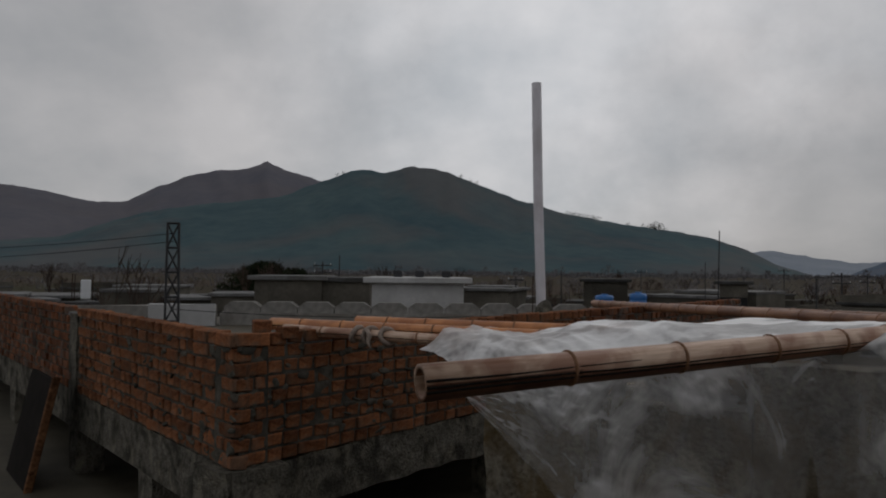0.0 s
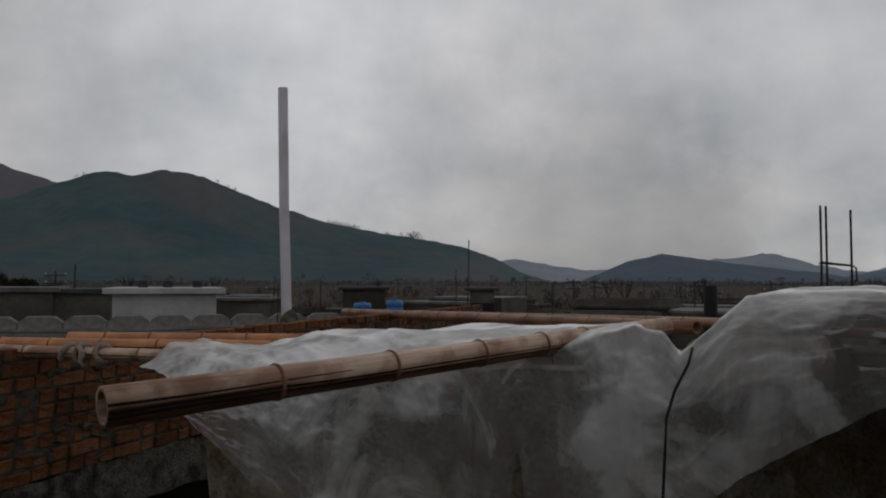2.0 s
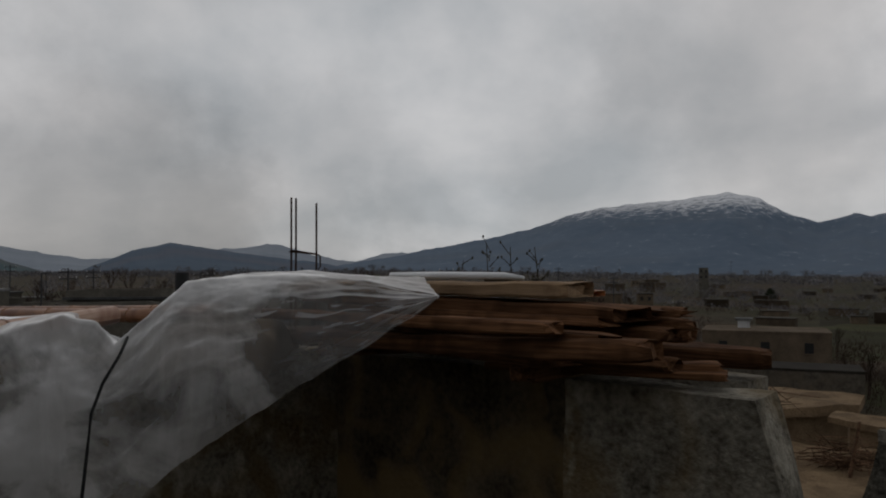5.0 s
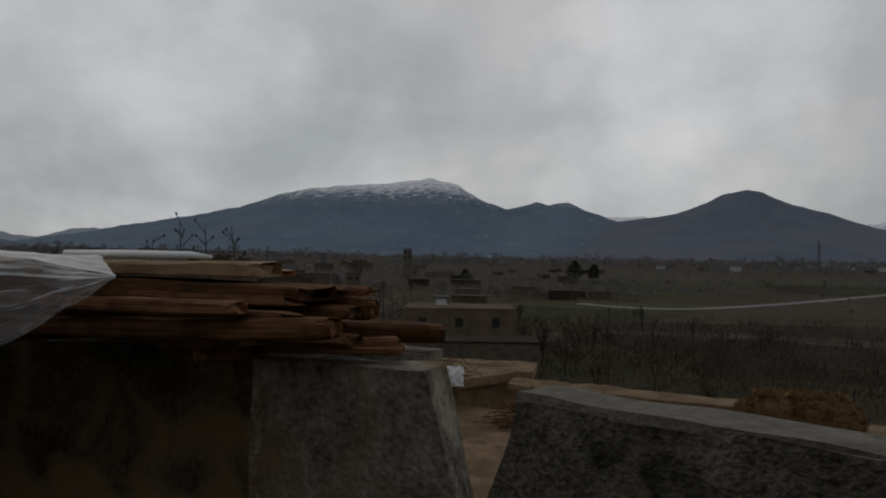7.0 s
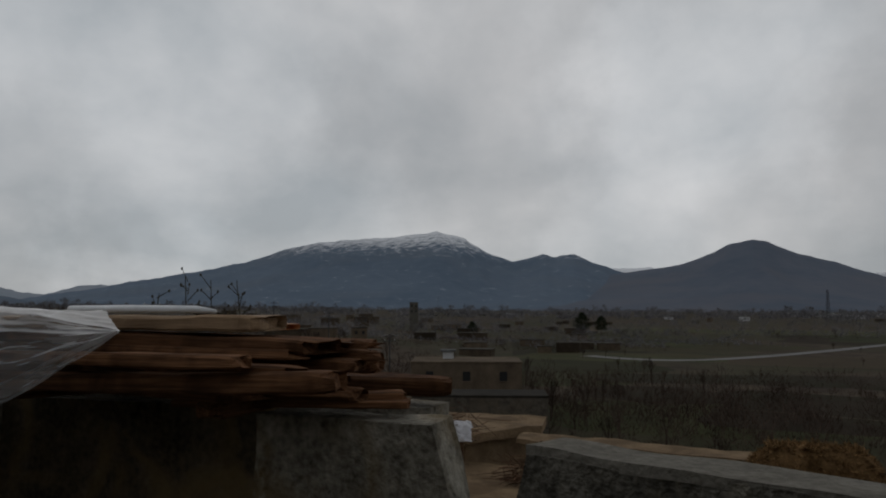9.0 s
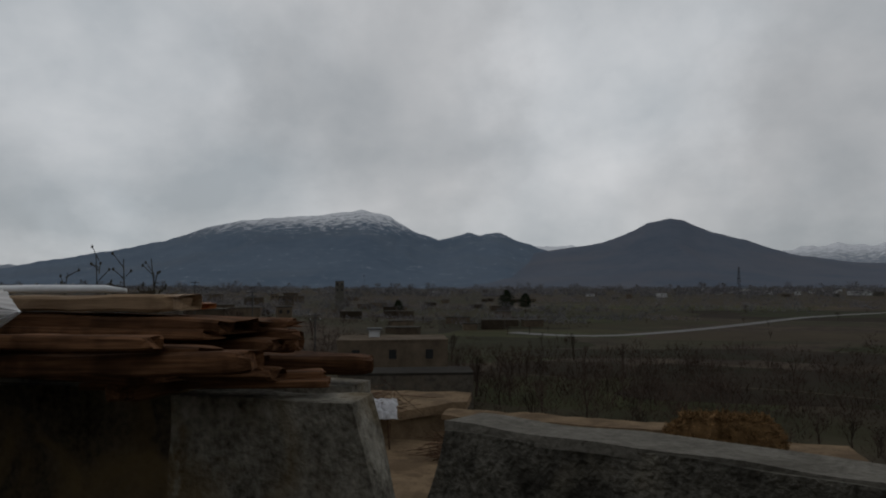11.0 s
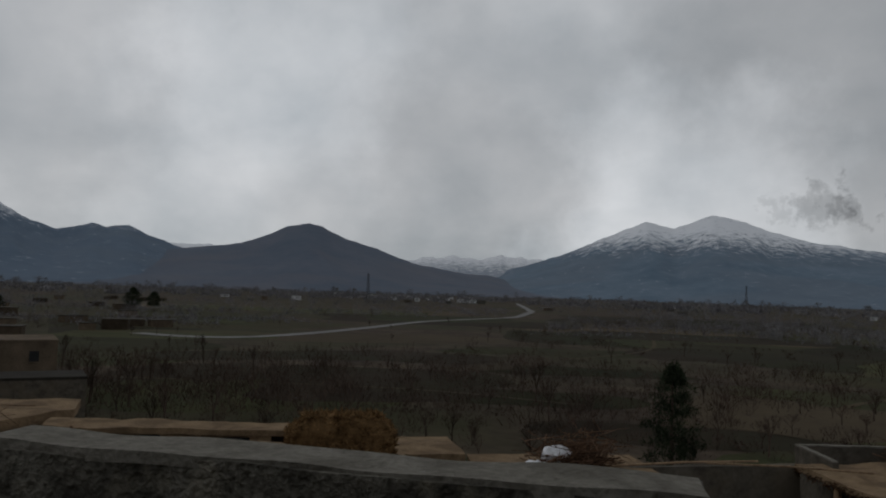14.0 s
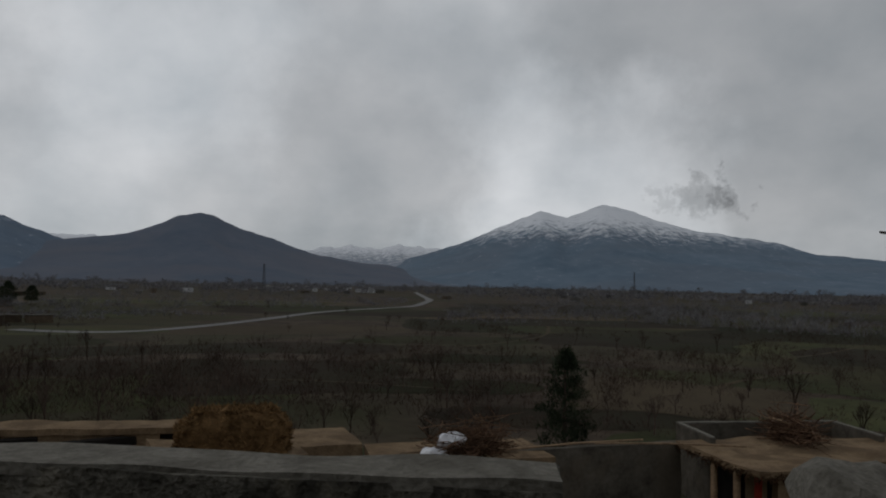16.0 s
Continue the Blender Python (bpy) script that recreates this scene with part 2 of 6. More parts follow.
def tube(bm, path, radius, sides=8, cap=True):
    """A round rod along a list of points; radius: a number or one for each point."""
    pts = [Vector(p) for p in path]
    radii = radius if isinstance(radius, (list, tuple)) else [radius] * len(pts)
    rings = []
    for i, p in enumerate(pts):
        d = (pts[min(i + 1, len(pts) - 1)] - pts[max(i - 1, 0)]).normalized()
        side = d.cross(Vector((0, 0, 1)) if abs(d.z) < 0.9 else Vector((1, 0, 0))).normalized()
        up = side.cross(d)
        rings.append([bm.verts.new(p + (side * math.cos(a) + up * math.sin(a)) * radii[i]) for a in (2 * math.pi * k / sides for k in range(sides))])
    for r, s in zip(rings, rings[1:]):
        for k in range(sides):
            bm.faces.new((r[k], r[(k + 1) % sides], s[(k + 1) % sides], s[k]))
    if cap:
        bm.faces.new(rings[0][::-1])
        bm.faces.new(rings[-1])
    return bm


def grid(bm, nu, nv, point):
    """A sheet from point(u, v), u and v from 0 to 1."""
    rows = [[bm.verts.new(point(i / nu, j / nv)) for j in range(nv + 1)] for i in range(nu + 1)]
    for i in range(nu):
        for j in range(nv):
            bm.faces.new((rows[i][j], rows[i + 1][j], rows[i + 1][j + 1], rows[i][j + 1]))
    return bm


def along(knots, u):
    """A smooth value between knots (u, value...)."""
    us = [k[0] for k in knots]
    return [float(np.interp(u, us, [k[i] for k in knots])) for i in range(1, len(knots[0]))]


def wall_block(name, a, b, z0, z1, thick, mat, label, kind="structure", category="wall", rough=0.012, cells=0.12, seed=1):
    """A wall from a to b in plan, with its front face on the line a-b and its thickness to the left of it."""
    a, b = Vector((*a, 0)), Vector((*b, 0))
    d = (b - a).normalized()
    n = Vector((-d.y, d.x, 0))
    length = (b - a).length
    bm = bmesh.new()
    bmesh.ops.create_cube(bm, size=1.0)
    for v in bm.verts:
        v.co = Vector(((v.co.x + 0.5) * length, (v.co.y + 0.5) * thick, z0 + (v.co.z + 0.5) * (z1 - z0)))
    for axis, ext in ((0, length), (2, z1 - z0), (1, thick)):
        for k in range(1, min(60, max(1, int(ext / cells)))):
            at = Vector((0, 0, z0))
            at[axis] += k * ext / max(1, int(ext / cells))
            no = Vector((0, 0, 0))
            no[axis] = 1
            bmesh.ops.bisect_plane(bm, geom=bm.verts[:] + bm.edges[:] + bm.faces[:], plane_co=at, plane_no=no)
    roughen(bm, rough, 4.0, seed)
    ob = part(name, bm, mat)
    ob.data.set_sharp_from_angle(angle=radians(38))
    ob.matrix_world = Matrix(((d.x, n.x, 0, a.x), (d.y, n.y, 0, a.y), (0, 0, 1, 0), (0, 0, 0, 1)))
    return tagged(smooth(ob), label, category, kind=kind)


# ---- ground and mountains ----
PLATEAU, VALLEY = -4.5, -14.0
M_GROUND = material("winter_ground", (0.023, 0.017, 0.012), (0.08, 0.06, 0.042), 0.09, 0.95, 0.0, 0.5, (0.034, 0.036, 0.016), 0.014, 0.7)


def ground_height(x, y):
    """The town stands on a terrace that falls to the valley floor on the sunless side."""
    r = math.hypot(x, y)
    bearing = math.degrees(math.atan2(x, y))
    toward = min(1.0, max(0.0, (bearing - 52) / 26)) if bearing > -100 else 1.0
    fall = min(1.0, max(0.0, (r - 26) / 34))
    fall = fall * fall * (3 - 2 * fall)
    return PLATEAU + (VALLEY - PLATEAU) * toward * fall 


bm = bmesh.new()
RINGS = [0, 8, 14, 20, 26, 32, 40, 50, 60, 75, 95, 120, 150, 190, 240, 300, 380, 480, 620, 800, 1050, 1400, 1900, 2600, 3600, 4800]
SPOKES = 144
rings = []
for r in RINGS[1:]:
    ring = []
    for k in range(SPOKES):
        a = 2 * math.pi * k / SPOKES
        x, y = r * math.sin(a), r * math.cos(a)
        ring.append(bm.verts.new((x, y, ground_height(x, y))))
    rings.append(ring)
centre = bm.verts.new((0, 0, PLATEAU))
for k in range(SPOKES):
    bm.faces.new((centre, rings[0][(k + 1) % SPOKES], rings[0][k]))
    for r, s in zip(rings, rings[1:]):
        bm.faces.new((r[k], r[(k + 1) % SPOKES], s[(k + 1) % SPOKES], s[k]))
bmesh.ops.recalc_face_normals(bm, faces=bm.faces[:])
ground = tagged(smooth(part("ground", bm, M_GROUND)), "brown and dull green winter fields of a wide valley", "ground", kind="structure")


def mountain(name, radius, crest, mat, label, spur=0.35, depth=0.45, seed=1, jag=0.12, cells=240):
    """A range whose crest runs at a radius, by bearings and slopes in degrees, with spurs that run down to the plain."""
    b0, b1 = crest[0][0], crest[-1][0]
    bs, es = [c[0] for c in crest], [c[1] for c in crest]
    bm = bmesh.new()

    def point(u, v):
        bearing = b0 + (b1 - b0) * u
        rise = float(np.interp(bearing, bs, es)) + jag * noise.fractal(Vector((bearing * 0.9, seed * 9.1, 0)), 1.0, 2.0, 5)
        top = EYE + radius * math.tan(radians(max(rise, -0.3)))
        base = VALLEY - 6
        if v <= 0.8:
            s = v / 0.8
            warp = bearing * 0.4 + 0.9 * noise.noise(Vector((bearing * 0.2, s * 1.5, seed)))
            ridge = 1 - 2 * abs(noise.noise(Vector((warp + 0.7 * s, s * 1.1, seed * 5.0))))
            ridge += 0.3 * noise.fractal(Vector((warp * 2.6 + s, s * 1.6, seed * 3.0)), 0.8, 2.2, 6)
            shape = s ** 1.25 * (1 + 0.8 * spur * ridge * s * (1 - s))
            r = radius * (1 - depth * (1 - s))
        else:
            s = (v - 0.8) / 0.2
            shape, r = 1 - 0.7 * s, radius * (1 + 0.12 * s)
        a = radians(bearing)
        return (r * math.sin(a), r * math.cos(a), base + (top - base) * shape)

    grid(bm, cells, 56, point)
    bmesh.ops.recalc_face_normals(bm, faces=bm.faces[:])
    return tagged(smooth(part(name, bm, mat)), label, "mountain", kind="structure")


def hill_material(name, dark, light, snow=None, scale=0.004, other=None):
    """Scrub and rock with haze in the tones; snow=(height where it begins, height where it closes) lies on the upper
    slopes in patches.
    """
    m = material(name, dark, light, scale, 0.95, 0.0, 0.03, other, 0.0022, 0.6)
    if snow:
        ns, ls = m.node_tree.nodes, m.node_tree.links
        bsdf = ns["Principled BSDF"]
        was = bsdf.inputs["Base Color"].links[0].from_socket
        tc = ns.new("ShaderNodeTexCoord")
        sp = ns.new("ShaderNodeSeparateXYZ")
        ls.new(tc.outputs["Object"], sp.inputs[0])
        mr = ns.new("ShaderNodeMapRange")
        mr.inputs["From Min"].default_value, mr.inputs["From Max"].default_value = snow
        ls.new(sp.outputs["Z"], mr.inputs["Value"])
        nz = ns.new("ShaderNodeTexNoise")
        nz.inputs["Scale"].default_value, nz.inputs["Detail"].default_value, nz.inputs["Roughness"].default_value = 0.03, 10.0, 0.82
        ls.new(tc.outputs["Object"], nz.inputs["Vector"])
        ad = ns.new("ShaderNodeMath")
        ad.operation = "MULTIPLY_ADD"
        ls.new(nz.outputs["Fac"], ad.inputs[0])
        ad.inputs[1].default_value = 3.2
        ls.new(mr.outputs[0], ad.inputs[2])
        st = ns.new("ShaderNodeMapRange")
        st.inputs["From Min"].default_value, st.inputs["From Max"].default_value, st.inputs["To Max"].default_value = 1.9, 2.4, 0.78
        ls.new(ad.outputs[0], st.inputs["Value"])
        mx = ns.new("ShaderNodeMix")
        mx.data_type = "RGBA"
        ls.new(st.outputs[0], mx.inputs[0])
        ls.new(was, mx.inputs[6])
        mx.inputs[7].default_value = (0.8, 0.81, 0.84, 1)
        ls.new(mx.outputs[2], bsdf.inputs["Base Color"])
    return m


# aerial haze is mixed into these tones, bluer or paler for the far ranges
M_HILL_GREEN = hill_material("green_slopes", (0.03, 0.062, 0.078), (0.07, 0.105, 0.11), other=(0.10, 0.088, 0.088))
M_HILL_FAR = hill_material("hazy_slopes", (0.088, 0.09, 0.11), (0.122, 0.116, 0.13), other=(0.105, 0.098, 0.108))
M_HILL_BLUE = hill_material("haze_blue_slopes", (0.06, 0.088, 0.125), (0.088, 0.115, 0.152), scale=0.004, other=(0.10, 0.105, 0.13))
M_HILL_CONE = hill_material("haze_brown_blue_slopes", (0.074, 0.094, 0.127), (0.108, 0.121, 0.152), other=(0.122, 0.122, 0.142))
M_HILL_PALE = hill_material("haze_pale_ranges", (0.17, 0.20, 0.24), (0.24, 0.27, 0.31))
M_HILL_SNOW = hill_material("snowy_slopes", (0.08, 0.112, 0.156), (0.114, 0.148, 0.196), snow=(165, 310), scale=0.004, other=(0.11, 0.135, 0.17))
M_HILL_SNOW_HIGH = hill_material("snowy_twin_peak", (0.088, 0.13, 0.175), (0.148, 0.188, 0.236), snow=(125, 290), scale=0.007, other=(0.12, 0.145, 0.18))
M_HILL_SNOW_PALE = hill_material("haze_pale_snow_range", (0.2, 0.23, 0.27), (0.28, 0.3, 0.34), snow=(40, 200))

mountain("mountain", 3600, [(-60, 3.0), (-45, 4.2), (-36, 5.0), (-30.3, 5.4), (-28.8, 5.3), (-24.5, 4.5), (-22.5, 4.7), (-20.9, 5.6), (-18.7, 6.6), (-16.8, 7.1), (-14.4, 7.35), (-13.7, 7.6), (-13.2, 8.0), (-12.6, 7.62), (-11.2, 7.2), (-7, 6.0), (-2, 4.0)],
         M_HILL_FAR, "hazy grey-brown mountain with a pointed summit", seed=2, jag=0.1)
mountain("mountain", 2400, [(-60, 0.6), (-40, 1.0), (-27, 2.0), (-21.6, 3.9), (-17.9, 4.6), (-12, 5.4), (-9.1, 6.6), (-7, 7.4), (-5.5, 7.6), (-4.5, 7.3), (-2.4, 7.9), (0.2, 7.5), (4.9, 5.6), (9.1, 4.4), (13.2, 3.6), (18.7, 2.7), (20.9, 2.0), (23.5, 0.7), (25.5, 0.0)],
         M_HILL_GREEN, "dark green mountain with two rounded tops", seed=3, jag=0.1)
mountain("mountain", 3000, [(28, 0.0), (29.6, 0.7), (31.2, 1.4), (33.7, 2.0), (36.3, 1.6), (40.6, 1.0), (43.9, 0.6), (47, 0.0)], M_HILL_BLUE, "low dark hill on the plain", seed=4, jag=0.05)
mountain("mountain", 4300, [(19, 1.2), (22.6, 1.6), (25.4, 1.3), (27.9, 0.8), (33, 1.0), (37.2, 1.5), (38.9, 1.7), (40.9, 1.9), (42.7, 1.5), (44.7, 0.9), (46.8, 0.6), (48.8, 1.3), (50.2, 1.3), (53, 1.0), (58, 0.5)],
         M_HILL_PALE, "distant ranges under low cloud, pale with haze", seed=5, jag=0.15)
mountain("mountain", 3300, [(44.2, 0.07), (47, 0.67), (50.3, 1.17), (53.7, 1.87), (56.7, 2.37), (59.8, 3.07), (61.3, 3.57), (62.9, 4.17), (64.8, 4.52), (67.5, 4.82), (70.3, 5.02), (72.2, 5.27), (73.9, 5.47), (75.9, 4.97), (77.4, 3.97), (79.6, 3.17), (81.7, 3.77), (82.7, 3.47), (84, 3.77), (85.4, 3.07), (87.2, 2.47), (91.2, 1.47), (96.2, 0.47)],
         M_HILL_SNOW, "broad mountain, blue-grey with haze, with a snowy top in cloud", seed=6, jag=0.1)
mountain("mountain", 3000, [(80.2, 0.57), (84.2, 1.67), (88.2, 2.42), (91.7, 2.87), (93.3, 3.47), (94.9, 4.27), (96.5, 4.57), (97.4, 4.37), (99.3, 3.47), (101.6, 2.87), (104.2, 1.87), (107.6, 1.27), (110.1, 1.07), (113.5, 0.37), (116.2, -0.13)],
         M_HILL_CONE, "cone-shaped hill, dark blue with haze", seed=7, jag=0.06)
mountain("mountain", 4500, [(84.2, 2.75), (90.2, 2.55), (98.2, 2.35), (104.2, 2.05), (106.7, 2.45), (109.2, 2.35), (111.8, 2.65), (114.2, 2.35), (120.2, 1.65)], M_HILL_SNOW_PALE, "snowy range far behind the valley, pale with haze", seed=8, jag=0.25)
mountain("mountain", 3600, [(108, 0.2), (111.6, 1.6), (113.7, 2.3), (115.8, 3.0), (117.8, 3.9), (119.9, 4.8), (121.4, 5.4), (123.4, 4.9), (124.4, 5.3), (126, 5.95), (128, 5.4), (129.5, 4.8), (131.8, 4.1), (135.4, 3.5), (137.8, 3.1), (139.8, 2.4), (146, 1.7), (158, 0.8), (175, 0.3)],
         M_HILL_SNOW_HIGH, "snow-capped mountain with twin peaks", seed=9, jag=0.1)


# ---- the roof terrace: floor and walls ----
bm = bmesh.new()
box(bm, (9.5, 22, 0.3), Matrix.Translation((-2.6, 3, -0.15)))
tagged(part("floor", bm, M_FLOOR), "damp mud-coloured flat roof of the house", "floor", kind="structure")
# the house under the terrace
bm = bmesh.new()
box(bm, (9.2, 21.6, 5.2), Matrix.Translation((-2.6, 3, -2.9)))
tagged(part("house_base", bm, M_PLASTER), "plain plastered storey under the roof terrace", "building", kind="structure")

CORNER = Vector((-1.17, 4.28, 0))
LEFT_DIR = Vector((-0.63, 0.776, 0)).normalized()
RIGHT_DIR = Vector((0.62, 0.785, 0)).normalized()
BRICK_BASE, COURSE = 0.737, 0.0855


def on(start, d, s, z=0.0, out=0.0, n=None):
    q = start + d * s + (n * out if n else Vector((0, 0, 0)))
    return (q.x, q.y, z)


wall_n = wall_block("wall_north", on(CORNER, RIGHT_DIR, 0.03)[:2], on(CORNER, RIGHT_DIR, 9)[:2], BRICK_BASE, 1.41, 0.22, M_MORTAR, "rough brick parapet with thick grey mortar joints", rough=0.008)
wall_w = wall_block("wall_west", on(CORNER, LEFT_DIR, 12)[:2], on(CORNER, LEFT_DIR, 0.03)[:2], BRICK_BASE, 1.41, 0.22, M_MORTAR, "long rough brick parapet with smeared grey mortar", rough=0.008)
wall_block("beam_north", on(CORNER, RIGHT_DIR, -0.05)[:2], on(CORNER, RIGHT_DIR, 9)[:2], 0.40, BRICK_BASE - 0.004, 0.30, M_CONCRETE, "rough cast concrete beam under the bricks", rough=0.03, cells=0.09, seed=3)
wall_block("beam_west", on(CORNER, LEFT_DIR, 12)[:2], on(CORNER, LEFT_DIR, -0.05)[:2], 0.40, BRICK_BASE - 0.004, 0.30, M_CONCRETE, "rough cast concrete beam under the bricks", rough=0.035, cells=0.09, seed=4)
for s in (0.4, 2.6, 4.9):
    wall_block("pier_north", on(CORNER, RIGHT_DIR, s)[:2], on(CORNER, RIGHT_DIR, s + 0.24)[:2], 0.0, 0.41, 0.24, M_CONCRETE, "short concrete pier under the beam", rough=0.015, cells=0.06)
for s in (1.35, 3.35, 6.2):
    wall_block("pier_west", on(CORNER, LEFT_DIR, s + 0.26)[:2], on(CORNER, LEFT_DIR, s)[:2], 0.0, 0.41, 0.24, M_CONCRETE, "short concrete pier under the beam", rough=0.015, cells=0.06)
# the space behind the openings; its shade is in the walls' near-black colour
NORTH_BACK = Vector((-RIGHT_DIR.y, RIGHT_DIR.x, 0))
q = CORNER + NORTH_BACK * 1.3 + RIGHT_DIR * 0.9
wall_block("wall_inner_north", (q.x, q.y), on(q, RIGHT_DIR, 8)[:2], 0.0, 0.72, 0.1, M_DARK, "back wall of the low space, blackened for its shade", rough=0.0, cells=2)
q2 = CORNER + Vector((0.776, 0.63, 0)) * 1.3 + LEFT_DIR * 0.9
wall_block("wall_inner_west", on(q2, LEFT_DIR, 11)[:2], (q2.x, q2.y), 0.0, 0.72, 0.1, M_DARK, "back wall of the low space, blackened for its shade", rough=0.0, cells=2)
# cement skin on the two parapets
M_BED = material("mortar_bed", (0.080, 0.080, 0.078), (0.194, 0.194, 0.188), 8, 0.95, 0.7, 70)
for nm, a, b in (("coping_north", on(CORNER, RIGHT_DIR, 0.35)[:2], on(CORNER, RIGHT_DIR, 9)[:2]), ("coping_west", on(CORNER, LEFT_DIR, 12)[:2], on(CORNER, LEFT_DIR, 0.28)[:2])):
    wall_block(nm, a, b, 1.405, 1.445, 0.20, M_BED, "rough bed of grey mortar on the parapet", rough=0.012, cells=0.07, seed=5)
# a cement column in the long wall
q = CORNER + LEFT_DIR * 3.35 - Vector((0.776, 0.63, 0)) * 0.02
wall_block("column_west", on(q, LEFT_DIR, 0.26)[:2], (q.x, q.y), 0.47, 1.43, 0.2, M_CONCRETE, "rough concrete column between the bricks", rough=0.01, cells=0.08, seed=8)

# parapets beside the eye
def sloped_wall(name, a, b, z0, z1, thick, mat, label, lean_a=0.0, lean_b=0.0, seed=1, rough=0.014):
    """A wall whose ends spread towards the foot."""
    ob = wall_block(name, a, b, z0, z1, thick, mat, label, rough=rough, cells=0.06, seed=seed)
    length = (Vector(b) - Vector(a)).length
    for v in ob.data.vertices:
        drop = z1 - v.co.z
        if v.co.x < 0.25:
            v.co.x -= lean_a * drop * (1 - v.co.x / 0.25)
        if v.co.x > length - 0.25:
            v.co.x += lean_b * drop * (1 - (length - v.co.x) / 0.25)
    return ob


sloped_wall("wall_east", (2.235, 0.225), (1.545, -1.08), 0.0, 1.492, 0.15, M_CONCRETE, "weathered grey concrete parapet with a chipped face", 0.3, 0.14, seed=11, rough=0.02)
sloped_wall("wall_plaster", (2.625, 1.17), (2.553, 0.55), 0.0, 1.495, 0.15, M_PLASTER, "damp old plaster wall with bare patches", 0.0, 0.28, seed=12)
wall_block("wall_recess", (3.08, 2.9), (2.92, 1.04), 0.0, 1.46, 0.1, M_PLASTER_SHADED, "dark recessed wall under the timbers with shade in its colour", rough=0.014, cells=0.1, seed=18)
wall_block("wall_back", (0.20, 3.60), (1.3, 3.225), 0.0, 1.28, 0.17, M_PLASTER, "damp old plaster wall behind the sheet", rough=0.016, cells=0.08, seed=13)
wall_block("wall_back_high", (1.304, 3.223), (3.06, 2.62), 0.0, 1.47, 0.17, M_PLASTER, "damp old plaster wall under the sheet", rough=0.016, cells=0.08, seed=23)
cap = wall_block("parapet_cap", (2.238, 0.215), (1.55, -1.07), 1.480, 1.505, 0.147, M_CAP, "pale cement cap of the parapet", rough=0.014, cells=0.03, seed=14)
# a broken end of the parapet after a gap
bm = bmesh.new()
for x, y, z, sx, sy, sz in ((0, 0, 0.66, 0.34, 0.46, 1.32), (-0.12, 0.12, 1.3, 0.26, 0.24, 0.16), (0.06, -0.1, 1.33, 0.24, 0.3, 0.15), (0.1, 0.16, 1.27, 0.2, 0.2, 0.2), (-0.1, -0.17, 1.24, 0.22, 0.18, 0.2)):
    box(bm, (sx, sy, sz), pose(x, y, z, 9 * x, 30 * y, 200 * x), 0.05, 2)
for k in range(4):
    bmesh.ops.subdivide_edges(bm, edges=[e for e in bm.edges if e.calc_length() > 0.07], cuts=1, use_grid_fill=True)
bmesh.ops.triangulate(bm, faces=bm.faces[:])
roughen(bm, 0.05, 4.5, 5)
roughen(bm, 0.024, 13.0, 6)
roughen(bm, 0.008, 40.0, 7)
ob = part("wall_end", bm, M_CAP)
ob.data.set_sharp_from_angle(angle=radians(42))
ob.matrix_world = pose(1.61, -2.0, 0.0, 0, 0, 42)
tagged(smooth(ob), "broken rough end of the parapet like a grey rock", "wall", kind="structure")
# the flat roof of the low space behind the brick parapets
q = [CORNER + RIGHT_DIR * 0.15 + LEFT_DIR * 0.15, CORNER + RIGHT_DIR * 9, CORNER + RIGHT_DIR * 9 + LEFT_DIR * 12, CORNER + LEFT_DIR * 12]
bm = bmesh.new()
low = [bm.verts.new((p.x, p.y, 0.62)) for p in q]
high = [bm.verts.new((p.x, p.y, 0.728)) for p in q]
bm.faces.new(low)
bm.faces.new(high)
for k in range(4):
    bm.faces.new((low[k], low[(k + 1) % 4], high[(k + 1) % 4], high[k]))
bmesh.ops.recalc_face_normals(bm, faces=bm.faces[:])
tagged(part("roof_low", bm, M_FLOOR), "flat roof behind the brick parapets", "roof", kind="structure")
# unseen walls added behind the eye; they close the terrace to low sky light
wall_block("wall_light_block", (-1.5, 1.9), (-1.5, -3.0), 0.0, 3.6, 0.2, M_PLASTER, "plain unseen wall added to block low sky light", rough=0.01, cells=0.8)
wall_block("wall_light_block_south", (-1.5, -2.9), (1.2, -2.9), 0.0, 3.6, 0.2, M_PLASTER, "plain unseen wall added to block low sky light", rough=0.01, cells=0.8)


